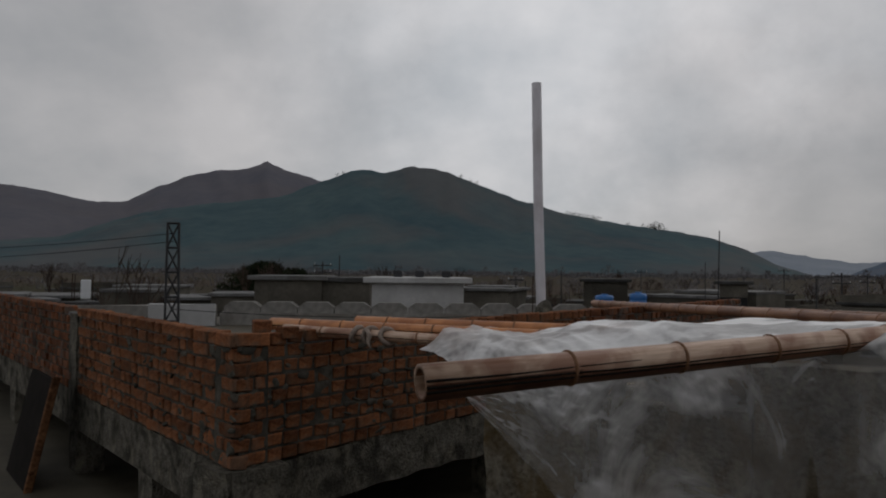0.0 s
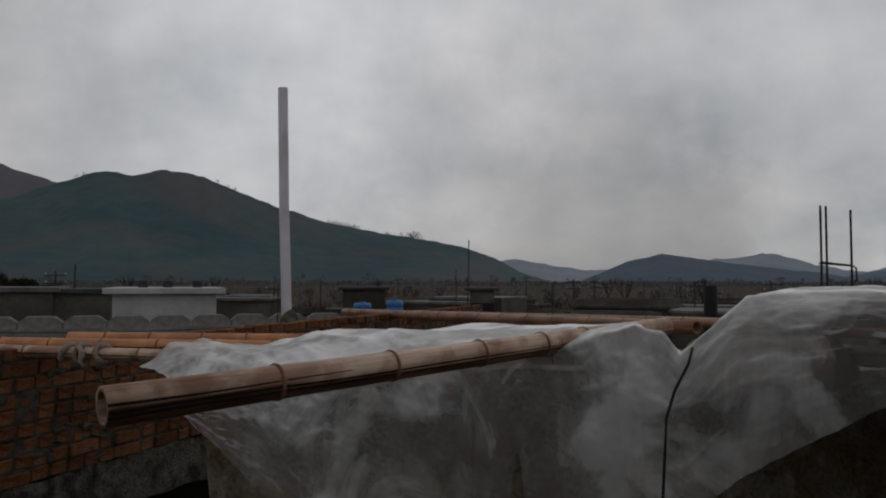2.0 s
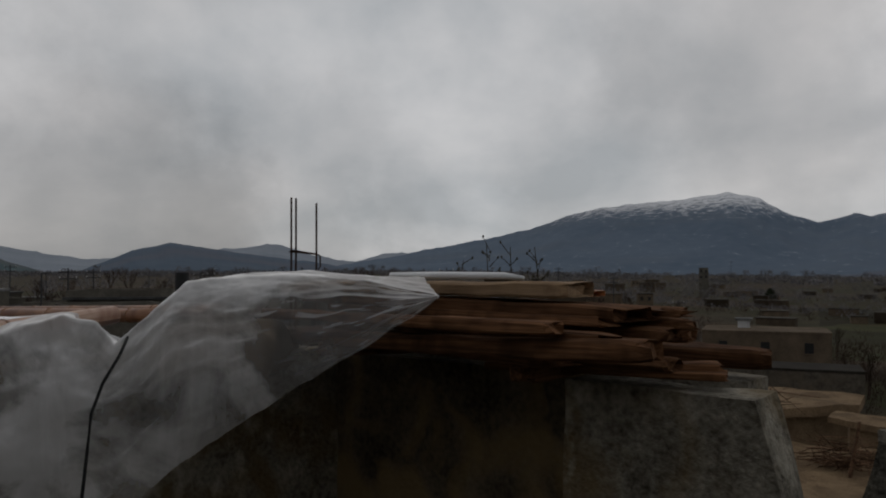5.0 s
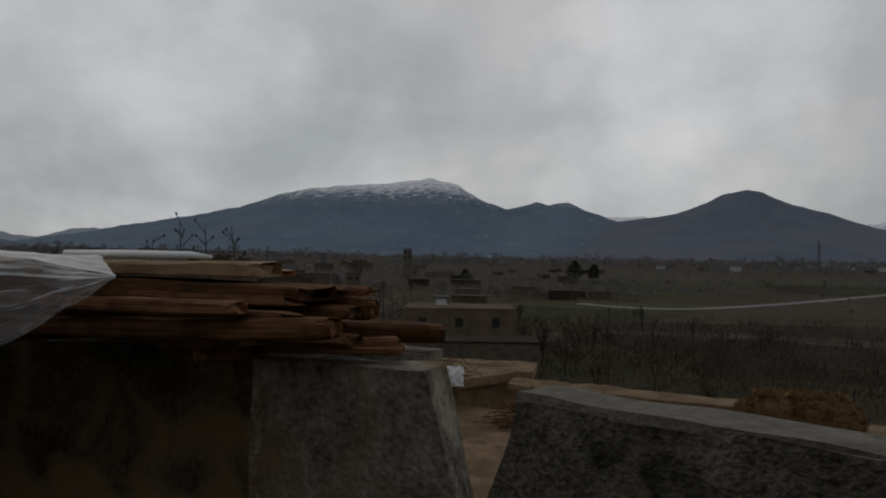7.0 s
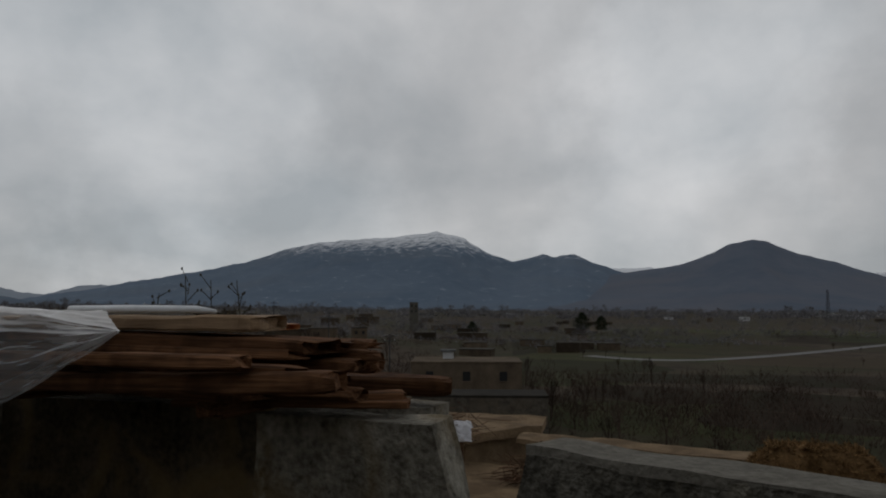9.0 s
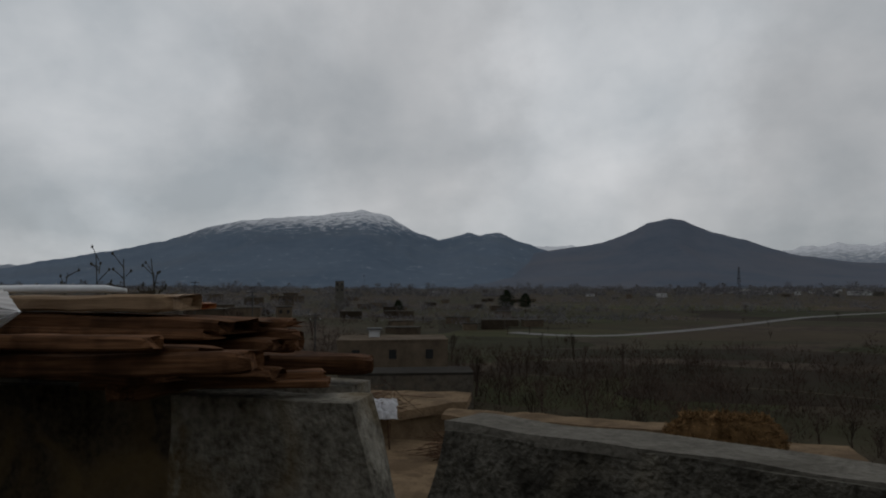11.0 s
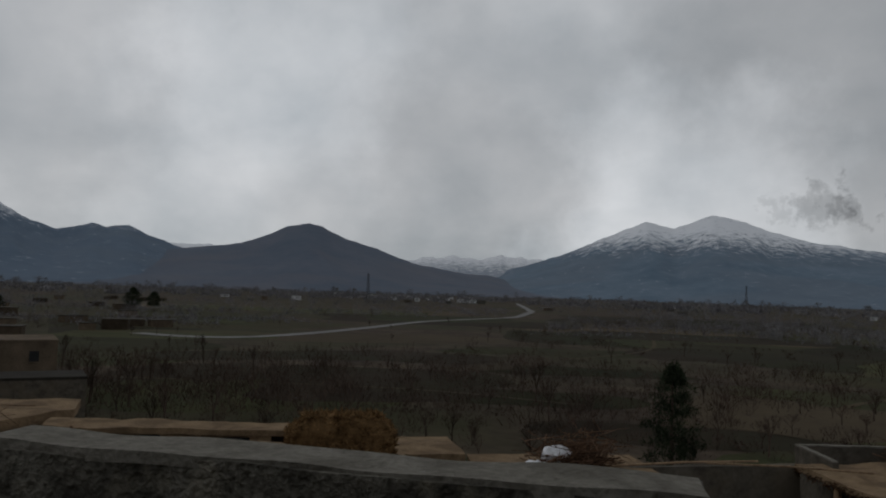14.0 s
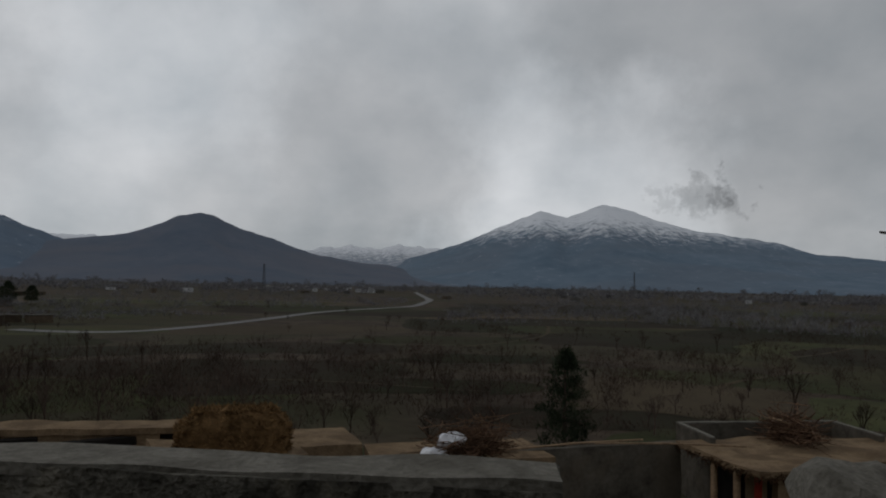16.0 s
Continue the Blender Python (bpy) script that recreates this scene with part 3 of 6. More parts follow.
# ---- bamboo ----
def bamboo(a, b, r0, r1, gap, mat, label, group="bamboo poles", seed=0, cracks=0, sag=0.0, node_mat=M_NODE, under=None, joints=()):
    """A pole from a to b with swollen nodes, hollow ends and split lines."""
    rnd = random.Random(seed)
    a, b = Vector(a), Vector(b)
    length = (b - a).length
    root = thing("bamboo_pole", label=label, category="bamboo pole", group=group)
    root.matrix_world = Matrix.Translation(a) @ (b - a).to_track_quat("X", "Z").to_matrix().to_4x4()
    nodes, s = list(joints), gap * rnd.uniform(0.7, 1.0)
    while not joints and s < length - 0.05:
        nodes.append(s)
        s += gap * rnd.uniform(0.85, 1.15)
    sides = 18
    stations = [0.0]
    for n in nodes:
        stations += [n - 0.02, n - 0.007, n, n + 0.007, n + 0.02]
    stations.append(length)
    wob = [rnd.uniform(-0.006, 0.006) for _ in range(len(nodes) + 2)]

    def middle(s):
        k = np.interp(s, [0] + nodes + [length], range(len(nodes) + 2))
        i = int(min(k, len(nodes)))
        return Vector((s, wob[i] * (1 - k + i) + wob[i + 1] * (k - i), -sag * math.sin(math.pi * s / length)))

    def radius(s):
        near = min([abs(s - n) for n in nodes] or [1])
        return (r0 + (r1 - r0) * s / length) * (1 + 0.09 * math.exp(-(near / 0.009) ** 2) - 0.03 * math.exp(-(near / 0.03) ** 2))

    bm = bmesh.new()
    rings = []
    for s in stations:
        c, r = middle(s), radius(s)
        rings.append([bm.verts.new(c + Vector((0, math.cos(q), math.sin(q))) * r * (1 + 0.02 * math.sin(3 * q + s))) for q in (2 * math.pi * k / sides for k in range(sides))])
    for r, t in zip(rings, rings[1:]):
        for k in range(sides):
            bm.faces.new((r[k], t[k], t[(k + 1) % sides], r[(k + 1) % sides]))
    for ring, at, inward in ((rings[0], 0.0, 0.09), (rings[-1], length, -0.09)):
        c, r = middle(at), radius(at) * 0.74
        lip = [bm.verts.new(c + Vector((0, math.cos(q), math.sin(q))) * r) for q in (2 * math.pi * k / sides for k in range(sides))]
        deep = [bm.verts.new(v.co + Vector((inward, 0, 0))) for v in lip]
        for k in range(sides):
            bm.faces.new((ring[k], ring[(k + 1) % sides], lip[(k + 1) % sides], lip[k]))
            bm.faces.new((lip[k], lip[(k + 1) % sides], deep[(k + 1) % sides], deep[k]))
        bm.faces.new(deep)
    bmesh.ops.recalc_face_normals(bm, faces=bm.faces[:])
    culm = smooth(part("culm", bm, mat, root))
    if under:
        # browner lower half of the split culm, with underside shade in its colour
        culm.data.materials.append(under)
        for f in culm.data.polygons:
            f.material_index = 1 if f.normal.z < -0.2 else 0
    for n in nodes:
        bm = bmesh.new()
        c, r = middle(n), radius(n)
        tube(bm, [c + Vector((d, 0, 0)) for d in (-0.006, -0.002, 0.002, 0.006)], [r * 0.99, r * 1.035, r * 1.035, r * 0.99], sides)
        smooth(part("node", bm, node_mat, root))
    for k in range(cracks):
        q = radians((191, 170, 208)[k] + rnd.uniform(-3, 3))
        start, stop = (0.0, length * rnd.uniform(0.75, 0.9)) if k % 2 == 0 else (0.0, length * rnd.uniform(0.25, 0.5))
        path = []
        for i in range(24):
            s = start + (stop - start) * i / 23
            w = q + 0.09 * noise.noise(Vector((s * 2.2, k, seed)))
            path.append(middle(s) + Vector((0, math.cos(w), math.sin(w))) * (radius(s) - 0.0006))
        bm = bmesh.new()
        tube(bm, path, [0.004 * (1 - 0.75 * i / 23) for i in range(24)], 5)
        part("split_line", bm, M_DARK, root, "dark split in the culm")
    return root


main_pole = bamboo((-0.065, 1.955, 1.572), (2.0, 2.79, 1.675), 0.049, 0.036, 0.43, M_BAMBOO, "thick split bamboo pole with brown nodes over the sheet", seed=4, cracks=3, under=M_BAMBOO_UNDER, joints=(0.44, 0.813, 1.167, 1.465, 1.70, 1.96))
bamboo((-1.14, 5.06, 1.497), (0.95, 3.86, 1.52), 0.042, 0.033, 0.3, M_BAMBOO_RED, "orange bamboo pole tied in a bundle on bricks", seed=5, cracks=1)
bamboo((-1.02, 4.90, 1.475), (0.9, 3.72, 1.47), 0.033, 0.03, 0.34, M_BAMBOO, "brown bamboo pole tied in a bundle on bricks", seed=6, cracks=1)
bamboo((-0.55, 4.84, 1.535), (1.0, 4.02, 1.55), 0.034, 0.03, 0.3, M_BAMBOO_RED, "orange bamboo pole at the back of the bundle", seed=7)
bamboo((2.07, 10.5, 1.43), (2.85, 3.75, 1.60), 0.052, 0.04, 0.42, M_BAMBOO_BROWN, "long brown bamboo pole laid over the brick wall", seed=8)
bamboo((2.45, 8.3, 1.49), (3.1, 3.6, 1.62), 0.042, 0.034, 0.4, M_BAMBOO_BROWN, "long brown bamboo pole laid over the brick wall", seed=9)

# cloth ties round the bundle
M_TIE = material("cloth_tie", (0.20, 0.16, 0.135), (0.34, 0.28, 0.24), 30, 0.9, 0.5)
knots = thing("cloth_tie", (-0.45, 4.55, 1.474), -32, "dirty pale cloth strips tied round the bamboo bundle", "tie")
for k, dx in enumerate((-0.09, 0.01, 0.14)):
    bm = bmesh.new()
    ring = [(dx + 0.022 * math.sin(a + k), 0.043 * math.cos(a), 0.043 * math.sin(a)) for a in (2 * math.pi * i / 14 for i in range(15))]
    tube(bm, ring, 0.016, 6, False)
    smooth(part("loop", bm, M_TIE, knots))
bm = bmesh.new()
tube(bm, [(0.02, -0.04, 0.03), (0.05, -0.055, 0.0), (0.04, -0.06, -0.04), (0.06, -0.055, -0.07)], [0.014, 0.016, 0.013, 0.006], 6)
smooth(part("loose_end", bm, M_TIE, knots))


# ---- timber stack ----
def timber(name, a, b, w, h, mat, label, seed=0, ragged=0.02, bow=0.0, round_=False):
    """An old timber from a to b with worn edges and a broken end."""
    a, b = Vector(a), Vector(b)
    length = (b - a).length
    rnd = random.Random(seed)
    bm = bmesh.new()
    n, rings = 26, []
    if round_:
        sect = [(math.cos(q) * w / 2, math.sin(q) * h / 2) for q in (2 * math.pi * k / 10 for k in range(10))]
    else:
        c = min(w, h) * 0.16
        sect = [(-w / 2 + c, -h / 2), (0, -h / 2), (w / 2 - c, -h / 2), (w / 2, -h / 2 + c), (w / 2, h / 2 - c), (w / 2 - c, h / 2), (0, h / 2), (-w / 2 + c, h / 2), (-w / 2, h / 2 - c), (-w / 2, -h / 2 + c)]
    off = [rnd.uniform(-ragged, ragged) for _ in sect]
    for i in range(n + 1):
        s = (0.0, 0.012, 0.035)[i] if i < 3 else i / n
        fat = (1 + 0.10 * noise.noise(Vector((s * 3, seed, 0)))) * ((0.72, 0.92, 1.0)[i] if i < 3 else 1.0)
        ring = []
        for k, (x, z) in enumerate(sect):
            y = s * length + (off[k] + (x + w / 2) * 0.35 if i == 0 else 0)
            nv = noise.noise_vector(Vector((x * 20, y * 4.5, z * 20 + seed))) * min(w, h) * 0.14
            ring.append(bm.verts.new((x * fat + nv.x, y, z * fat + nv.z + bow * math.sin(math.pi * s))))
        rings.append(ring)
    m = len(sect)
    for r, t in zip(rings, rings[1:]):
        for k in range(m):
            bm.faces.new((r[k], r[(k + 1) % m], t[(k + 1) % m], t[k]))
    bm.faces.new(rings[0][::-1])
    bm.faces.new(rings[-1])
    bmesh.ops.recalc_face_normals(bm, faces=bm.faces[:])
    ob = part(name, bm, mat)
    ob.matrix_world = Matrix.Translation(a) @ (b - a).to_track_quat("Y", "Z").to_matrix().to_4x4()
    return tagged(ob, label, "timber", "stacked timbers")


timber("timber_beam", (2.185, 0.68, 1.648), (2.645, 2.44, 1.56), 0.12, 0.054, M_WOOD, "dark worn roof beam at the front of the stack", 1)
timber("timber_beam", (2.435, 0.713, 1.585), (2.765, 2.333, 1.55), 0.12, 0.05, M_WOOD, "dark worn roof beam under the stack", 2, round_=True)
timber("timber_beam", (3.105, 0.633, 1.545), (3.285, 2.433, 1.55), 0.12, 0.065, M_WOOD, "flat dark timber reaching past the stack", 3)
timber("timber_beam", (2.17, 0.936, 1.694), (2.622, 2.68, 1.66), 0.085, 0.036, M_WOOD, "narrow old timber with a split end", 4)
timber("timber_beam", (2.455, 0.835, 1.72), (2.91, 2.59, 1.73), 0.19, 0.046, M_WOOD, "broad worn timber with a pale top face", 5, ragged=0.05)
timber("timber_beam", (2.745, 0.773, 1.655), (3.035, 2.333, 1.68), 0.11, 0.085, M_WOOD, "grey weathered log end in the stack", 6, round_=True)
timber("timber_beam", (2.505, 0.753, 1.665), (2.935, 2.333, 1.63), 0.12, 0.04, M_WOOD, "thin dark board between the beams", 7)
timber("timber_beam", (2.585, 0.813, 1.715), (3.085, 2.433, 1.72), 0.12, 0.035, M_WOOD, "splintered board in the stack", 8, ragged=0.09)
timber("timber_beam", (2.705, 1.083, 1.60), (3.035, 2.433, 1.60), 0.4, 0.06, M_WOOD, "broad board inside the stack", 12)
timber("timber_plank", (2.50, 1.036, 1.787), (2.95, 2.78, 1.768), 0.18, 0.05, M_WOOD_PALE, "pale sawn plank lying on top of the stack", 9)
timber("timber_plank", (2.705, 1.093, 1.768), (3.085, 2.233, 1.775), 0.15, 0.02, M_BAMBOO_RED, "thin reddish board beside the plank", 10)
timber("timber_plank", (2.685, 0.653, 1.535), (2.525, 1.383, 1.535), 0.12, 0.022, M_WOOD, "short thin plank resting on the wall end", 11)
timber("timber_block", (2.725, 0.693, 1.552), (2.645, 0.883, 1.552), 0.07, 0.03, M_WOOD, "small offcut on the short plank", 13)
for k, (x, y, z, dx, w, h) in enumerate(((2.12, 0.78, 1.668, 0.02, 0.05, 0.03), (2.3, 0.86, 1.70, -0.03, 0.06, 0.03), (2.46, 0.7, 1.69, 0.05, 0.05, 0.035), (2.75, 0.8, 1.71, -0.02, 0.08, 0.03))):
    timber("timber_batten", (x + 0.085, y + 0.033, z), (x + 0.535 + dx, y + 1.533, z - 0.01), w, h, M_WOOD, "thin split batten pushed into the stack", 40 + k, ragged=0.07)
# boards added under the beams to keep light out of the recess
for k, (x, y, w) in enumerate(((2.36, 1.0, 0.2), (2.58, 0.98, 0.2), (2.8, 0.95, 0.2))):
    timber("timber_board", (x, y, 1.583), (x + 0.42, y + 1.6, 1.575), w, 0.03, M_WOOD, "old dark board added under the beams to shade the recess", 70 + k, ragged=0.03)
# bearers under the stack
for y in (1.14, 2.1):
    timber("timber_bearer", (2.30 + (y - 1.1) * 0.16, y, 1.545), (3.3, y + 0.1, 1.49), 0.09, 0.05, M_WOOD, "short bearer laid across the wall", int(y * 10))
wall_block("wall_store", (3.35, 3.2), (3.05, 0.7), 0.0, 1.47, 0.18, M_PLASTER, "low wall carrying the back of the timber stack", rough=0.012, cells=0.15)

M_WHITE = material("white_plastic", (0.5, 0.52, 0.54), (0.62, 0.64, 0.66), 6, 0.45, 0.2, 40)
bm = bmesh.new()
tube(bm, [(2.545, 1.27, 1.822), (2.575, 1.36, 1.828), (2.66, 1.68, 1.828), (2.76, 2.02, 1.826)], [0.007, 0.012, 0.014, 0.013], 8)
tagged(smooth(part("plastic_roll", bm, M_WHITE)), "long white plastic roll lying on the top plank", "roll")

# dry weeds behind the stack
M_STALK = material("dry_stalk", (0.03, 0.026, 0.018), (0.07, 0.06, 0.04), 20, 0.9, 0.0)
rnd = random.Random(31)
for x, y, h in ((3.76, 2.39, 0.43), (3.86, 2.25, 0.52), (3.92, 2.17, 0.5), (3.97, 2.09, 0.36), (4.0, 2.03, 0.5)):
    weed = thing("dry_weed", (x, y, 1.47), rnd.uniform(0, 360), "dry brown weed stalk with small seed heads", "weed", "dry weeds")
    bm = bmesh.new()
    tube(bm, [(0, 0, 0), (0.01, 0.01, h * 0.5), (0.04, 0.0, h)], [0.005, 0.004, 0.002], 5)
    part("stalk", bm, M_STALK, weed)
    for k in range(10):
        z = h * rnd.uniform(0.4, 0.97)
        q = rnd.uniform(0, 6.28)
        bm = bmesh.new()
        tip = Vector((0.02 + 0.06 * math.cos(q), 0.06 * math.sin(q), z + rnd.uniform(0.02, 0.07)))
        tube(bm, [(0.02 * z / h, 0, z), tip], [0.003, 0.0015], 4)
        bmesh.ops.create_icosphere(bm, subdivisions=1, radius=0.006, matrix=Matrix.Translation(tip) @ Matrix.Diagonal((1, 1, 1.6, 1)))
        part("side_shoot", bm, M_STALK, weed)
wall_block("wall_weeds", (3.62, 2.58), (4.12, 1.88), 0.0, 1.475, 0.2, M_PLASTER, "low wall end grown with dry weeds", rough=0.012, cells=0.2)


# ---- clear plastic sheet ----
def sheet_material(name):
    m = bpy.data.materials.new(name)
    m.use_nodes = True
    ns, ls = m.node_tree.nodes, m.node_tree.links
    ns.clear()
    tc = ns.new("ShaderNodeTexCoord")
    nz = ns.new("ShaderNodeTexNoise")
    nz.inputs["Scale"].default_value, nz.inputs["Detail"].default_value, nz.inputs["Roughness"].default_value = 2.2, 6.0, 0.55
    nz.inputs["Distortion"].default_value = 0.3
    ls.new(tc.outputs["Object"], nz.inputs["Vector"])
    cover = ns.new("ShaderNodeMapRange")
    cover.inputs["From Min"].default_value, cover.inputs["From Max"].default_value = 0.44, 0.60
    cover.inputs["To Min"].default_value, cover.inputs["To Max"].default_value = 0.16, 0.34
    ls.new(nz.outputs["Fac"], cover.inputs["Value"])
    mp = ns.new("ShaderNodeMapping")
    mp.inputs["Scale"].default_value, mp.inputs["Rotation"].default_value = (13, 13, 0.8), (0.3, 0.25, 0)
    ls.new(tc.outputs["Object"], mp.inputs["Vector"])
    n5 = ns.new("ShaderNodeTexNoise")
    n5.inputs["Scale"].default_value, n5.inputs["Detail"].default_value, n5.inputs["Roughness"].default_value = 1.0, 5.0, 0.6
    ls.new(mp.outputs[0], n5.inputs["Vector"])
    pleat = ns.new("ShaderNodeMapRange")
    pleat.inputs["From Min"].default_value, pleat.inputs["From Max"].default_value, pleat.inputs["To Max"].default_value = 0.5, 0.72, 0.16
    ls.new(n5.outputs["Fac"], pleat.inputs["Value"])
    n6 = ns.new("ShaderNodeTexNoise")
    n6.inputs["Scale"].default_value, n6.inputs["Detail"].default_value, n6.inputs["Roughness"].default_value = 2.2, 7.0, 0.55
    n6.inputs["Distortion"].default_value = 0.8
    ls.new(tc.outputs["Object"], n6.inputs["Vector"])
    touch = ns.new("ShaderNodeMapRange")
    touch.inputs["From Min"].default_value, touch.inputs["From Max"].default_value, touch.inputs["To Max"].default_value = 0.49, 0.57, 0.36
    ls.new(n6.outputs["Fac"], touch.inputs["Value"])
    more = ns.new("ShaderNodeMath")
    # whiter where the sheet lies flat: light from above put in as opacity
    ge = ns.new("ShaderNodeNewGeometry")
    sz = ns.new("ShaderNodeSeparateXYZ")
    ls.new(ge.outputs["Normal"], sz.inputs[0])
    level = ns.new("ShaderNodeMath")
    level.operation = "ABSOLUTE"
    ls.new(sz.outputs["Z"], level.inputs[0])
    top_light = ns.new("ShaderNodeMapRange")
    top_light.inputs["From Min"].default_value, top_light.inputs["From Max"].default_value, top_light.inputs["To Max"].default_value = 0.3, 1.0, 0.42
    ls.new(level.outputs[0], top_light.inputs["Value"])
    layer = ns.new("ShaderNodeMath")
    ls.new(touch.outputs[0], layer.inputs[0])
    ls.new(top_light.outputs[0], layer.inputs[1])
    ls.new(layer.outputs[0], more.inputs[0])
    total = ns.new("ShaderNodeMath")
    total.operation, total.use_clamp = "ADD", True
    ls.new(cover.outputs[0], total.inputs[0])
    ls.new(pleat.outputs[0], more.inputs[1])
    ls.new(more.outputs[0], total.inputs[1])
    n2 = ns.new("ShaderNodeTexNoise")
    n2.inputs["Scale"].default_value, n2.inputs["Detail"].default_value = 17.0, 9.0
    ls.new(tc.outputs["Object"], n2.inputs["Vector"])
    bp = ns.new("ShaderNodeBump")
    bp.inputs["Strength"].default_value, bp.inputs["Distance"].default_value = 0.5, 0.008
    ls.new(n2.outputs["Fac"], bp.inputs["Height"])
    body = ns.new("ShaderNodeBsdfDiffuse")
    body.inputs["Color"].default_value = (0.85, 0.85, 0.86, 1)
    glow = ns.new("ShaderNodeBsdfTranslucent")
    glow.inputs["Color"].default_value = (0.7, 0.7, 0.7, 1)
    gloss = ns.new("ShaderNodeBsdfGlossy")
    gloss.inputs["Color"].default_value, gloss.inputs["Roughness"].default_value = (0.9, 0.9, 0.9, 1), 0.28
    for n in (body, glow, gloss):
        ls.new(bp.outputs[0], n.inputs["Normal"])
    m1 = ns.new("ShaderNodeMixShader")
    m1.inputs[0].default_value = 0.35
    ls.new(body.outputs[0], m1.inputs[1])
    ls.new(glow.outputs[0], m1.inputs[2])
    fr = ns.new("ShaderNodeFresnel")
    fr.inputs["IOR"].default_value = 1.35
    ls.new(bp.outputs[0], fr.inputs["Normal"])
    m2 = ns.new("ShaderNodeMixShader")
    ls.new(fr.outputs[0], m2.inputs[0])
    ls.new(m1.outputs[0], m2.inputs[1])
    ls.new(gloss.outputs[0], m2.inputs[2])
    clear_ = ns.new("ShaderNodeBsdfTransparent")
    clear_.inputs["Color"].default_value = (0.95, 0.95, 0.95, 1)
    m3 = ns.new("ShaderNodeMixShader")
    ls.new(total.outputs[0], m3.inputs[0])
    ls.new(clear_.outputs[0], m3.inputs[1])
    ls.new(m2.outputs[0], m3.inputs[2])
    out = ns.new("ShaderNodeOutputMaterial")
    ls.new(m3.outputs[0], out.inputs[0])
    return m


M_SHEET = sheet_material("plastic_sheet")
# along the sheet: front fold (x, y, z), hem height, back edge (x, y, z)
SHEET = [(0.00, 0.12, 3.45, 1.335, 1.30, -0.13, 4.15, 1.42), (0.06, 0.24, 3.41, 1.385, 1.17, 0.0, 4.35, 1.50), (0.14, 0.41, 3.32, 1.435, 1.02, 0.22, 4.4, 1.53),
         (0.25, 0.62, 3.10, 1.49, 0.80, 0.6, 4.35, 1.54), (0.40, 1.00, 2.76, 1.565, 0.66, 1.2, 4.2, 1.56), (0.455, 1.185, 2.60, 1.595, 0.62, 1.47, 4.1, 1.57), (0.475, 1.25, 2.565, 1.605, 1.33, 1.57, 4.06, 1.575), (0.50, 1.33, 2.53, 1.615, 0.62, 1.7, 4.0, 1.58),
         (0.57, 1.49, 2.43, 1.672, 0.78, 2.0, 3.6, 1.54), (0.61, 1.58, 2.36, 1.708, 0.87, 2.1, 3.2, 1.52), (0.645, 1.66, 2.31, 1.69, 0.96, 2.2, 3.15, 1.5), (0.67, 1.71, 2.28, 1.615, 1.03, 2.3, 3.1, 1.5),
         (0.71, 1.80, 2.26, 1.69, 1.12, 2.45, 3.0, 1.62), (0.76, 1.92, 2.21, 1.81, 1.22, 2.6, 2.9, 1.78), (0.82, 2.04, 2.09, 1.828, 1.32, 2.72, 2.75, 1.81),
         (0.88, 2.14, 1.90, 1.835, 1.46, 2.75, 2.5, 1.82), (0.94, 2.22, 1.67, 1.815, 1.59, 2.74, 2.2, 1.80), (1.00, 2.215, 1.365, 1.768, 1.762, 2.6, 1.75, 1.815)]


def out_dir(u):
    return Vector((-0.35 - 0.4 * u, -0.9 + 0.5 * u, 0.5)).normalized()


def sheet_point(u, v):
    fx, fy, fz, hem, bx, by, bz = along(SHEET, u)
    out = Vector((-0.35 - 0.4 * u, -0.9 + 0.5 * u, 0)).normalized()
    w = Vector((u * 3.2, v * 1.6, 0))
    if v < 0.42:
        s = 1 - v / 0.42
        q = Vector((fx, fy, fz)).lerp(Vector((bx, by, bz)), s)
        bulge = 0.05 * math.sin(math.pi * min(1, s * 1.0)) if u < 0.62 else 0.0
        q.z += bulge + (0.06 * noise.noise(w * 2.2) + 0.02 * (1 - 2 * abs(noise.noise(w * 5.1)))) * min(1, s * 3) * min(1, 0.25 + u * 6) * (0.4 if u > 0.72 else 1)
    else:
        s = (v - 0.42) / 0.58
        hump = math.exp(-((u - 0.82) / 0.1) ** 2)
        q = Vector((fx, fy, fz + (hem - fz) * s ** (1 + 0.1 * hump))) + out * (0.05 * math.sin(min(1, s * 3) * math.pi / 2) * (1 - max(0, u - 0.9) * 8) + 0.04 * hump * math.sin(math.pi * s ** 0.6))
        fold = math.sin(u * 70 + 2.5 * noise.noise(Vector((u * 6, s, 3)))) * 0.018 * min(1, s * 2.5) * (0.3 + 0.7 * math.exp(-((u - 0.5) / 0.13) ** 2))
        crease = 0.032 * (1 - 2.5 * abs(noise.noise(Vector((u * 5 - s * 2.2, s * 1.5, 5))))) * min(1, s * 3) * (1 if u < 0.7 else 0.35)
        q += out * (fold + crease + 0.02 * noise.noise(Vector((u * 11, s * 4, 1))))
        q.x -= 0.10 * s * math.sin(math.pi * s) * max(0, u - 0.7)
    w = Vector((u * 24 + v * 5, v * 15 - u * 9, 7))
    q += out_dir(u) * (0.0045 * (1 - 3.2 * abs(noise.noise(w))) + 0.003 * (1 - 3 * abs(noise.noise(w * 2.7))))
    q += noise.noise_vector(Vector((u * 26, v * 16, 2))) * 0.006
    return q


bm = bmesh.new()
grid(bm, 260, 120, sheet_point)
bmesh.ops.recalc_face_normals(bm, faces=bm.faces[:])
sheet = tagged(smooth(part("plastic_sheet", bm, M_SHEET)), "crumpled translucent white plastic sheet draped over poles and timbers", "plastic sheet")

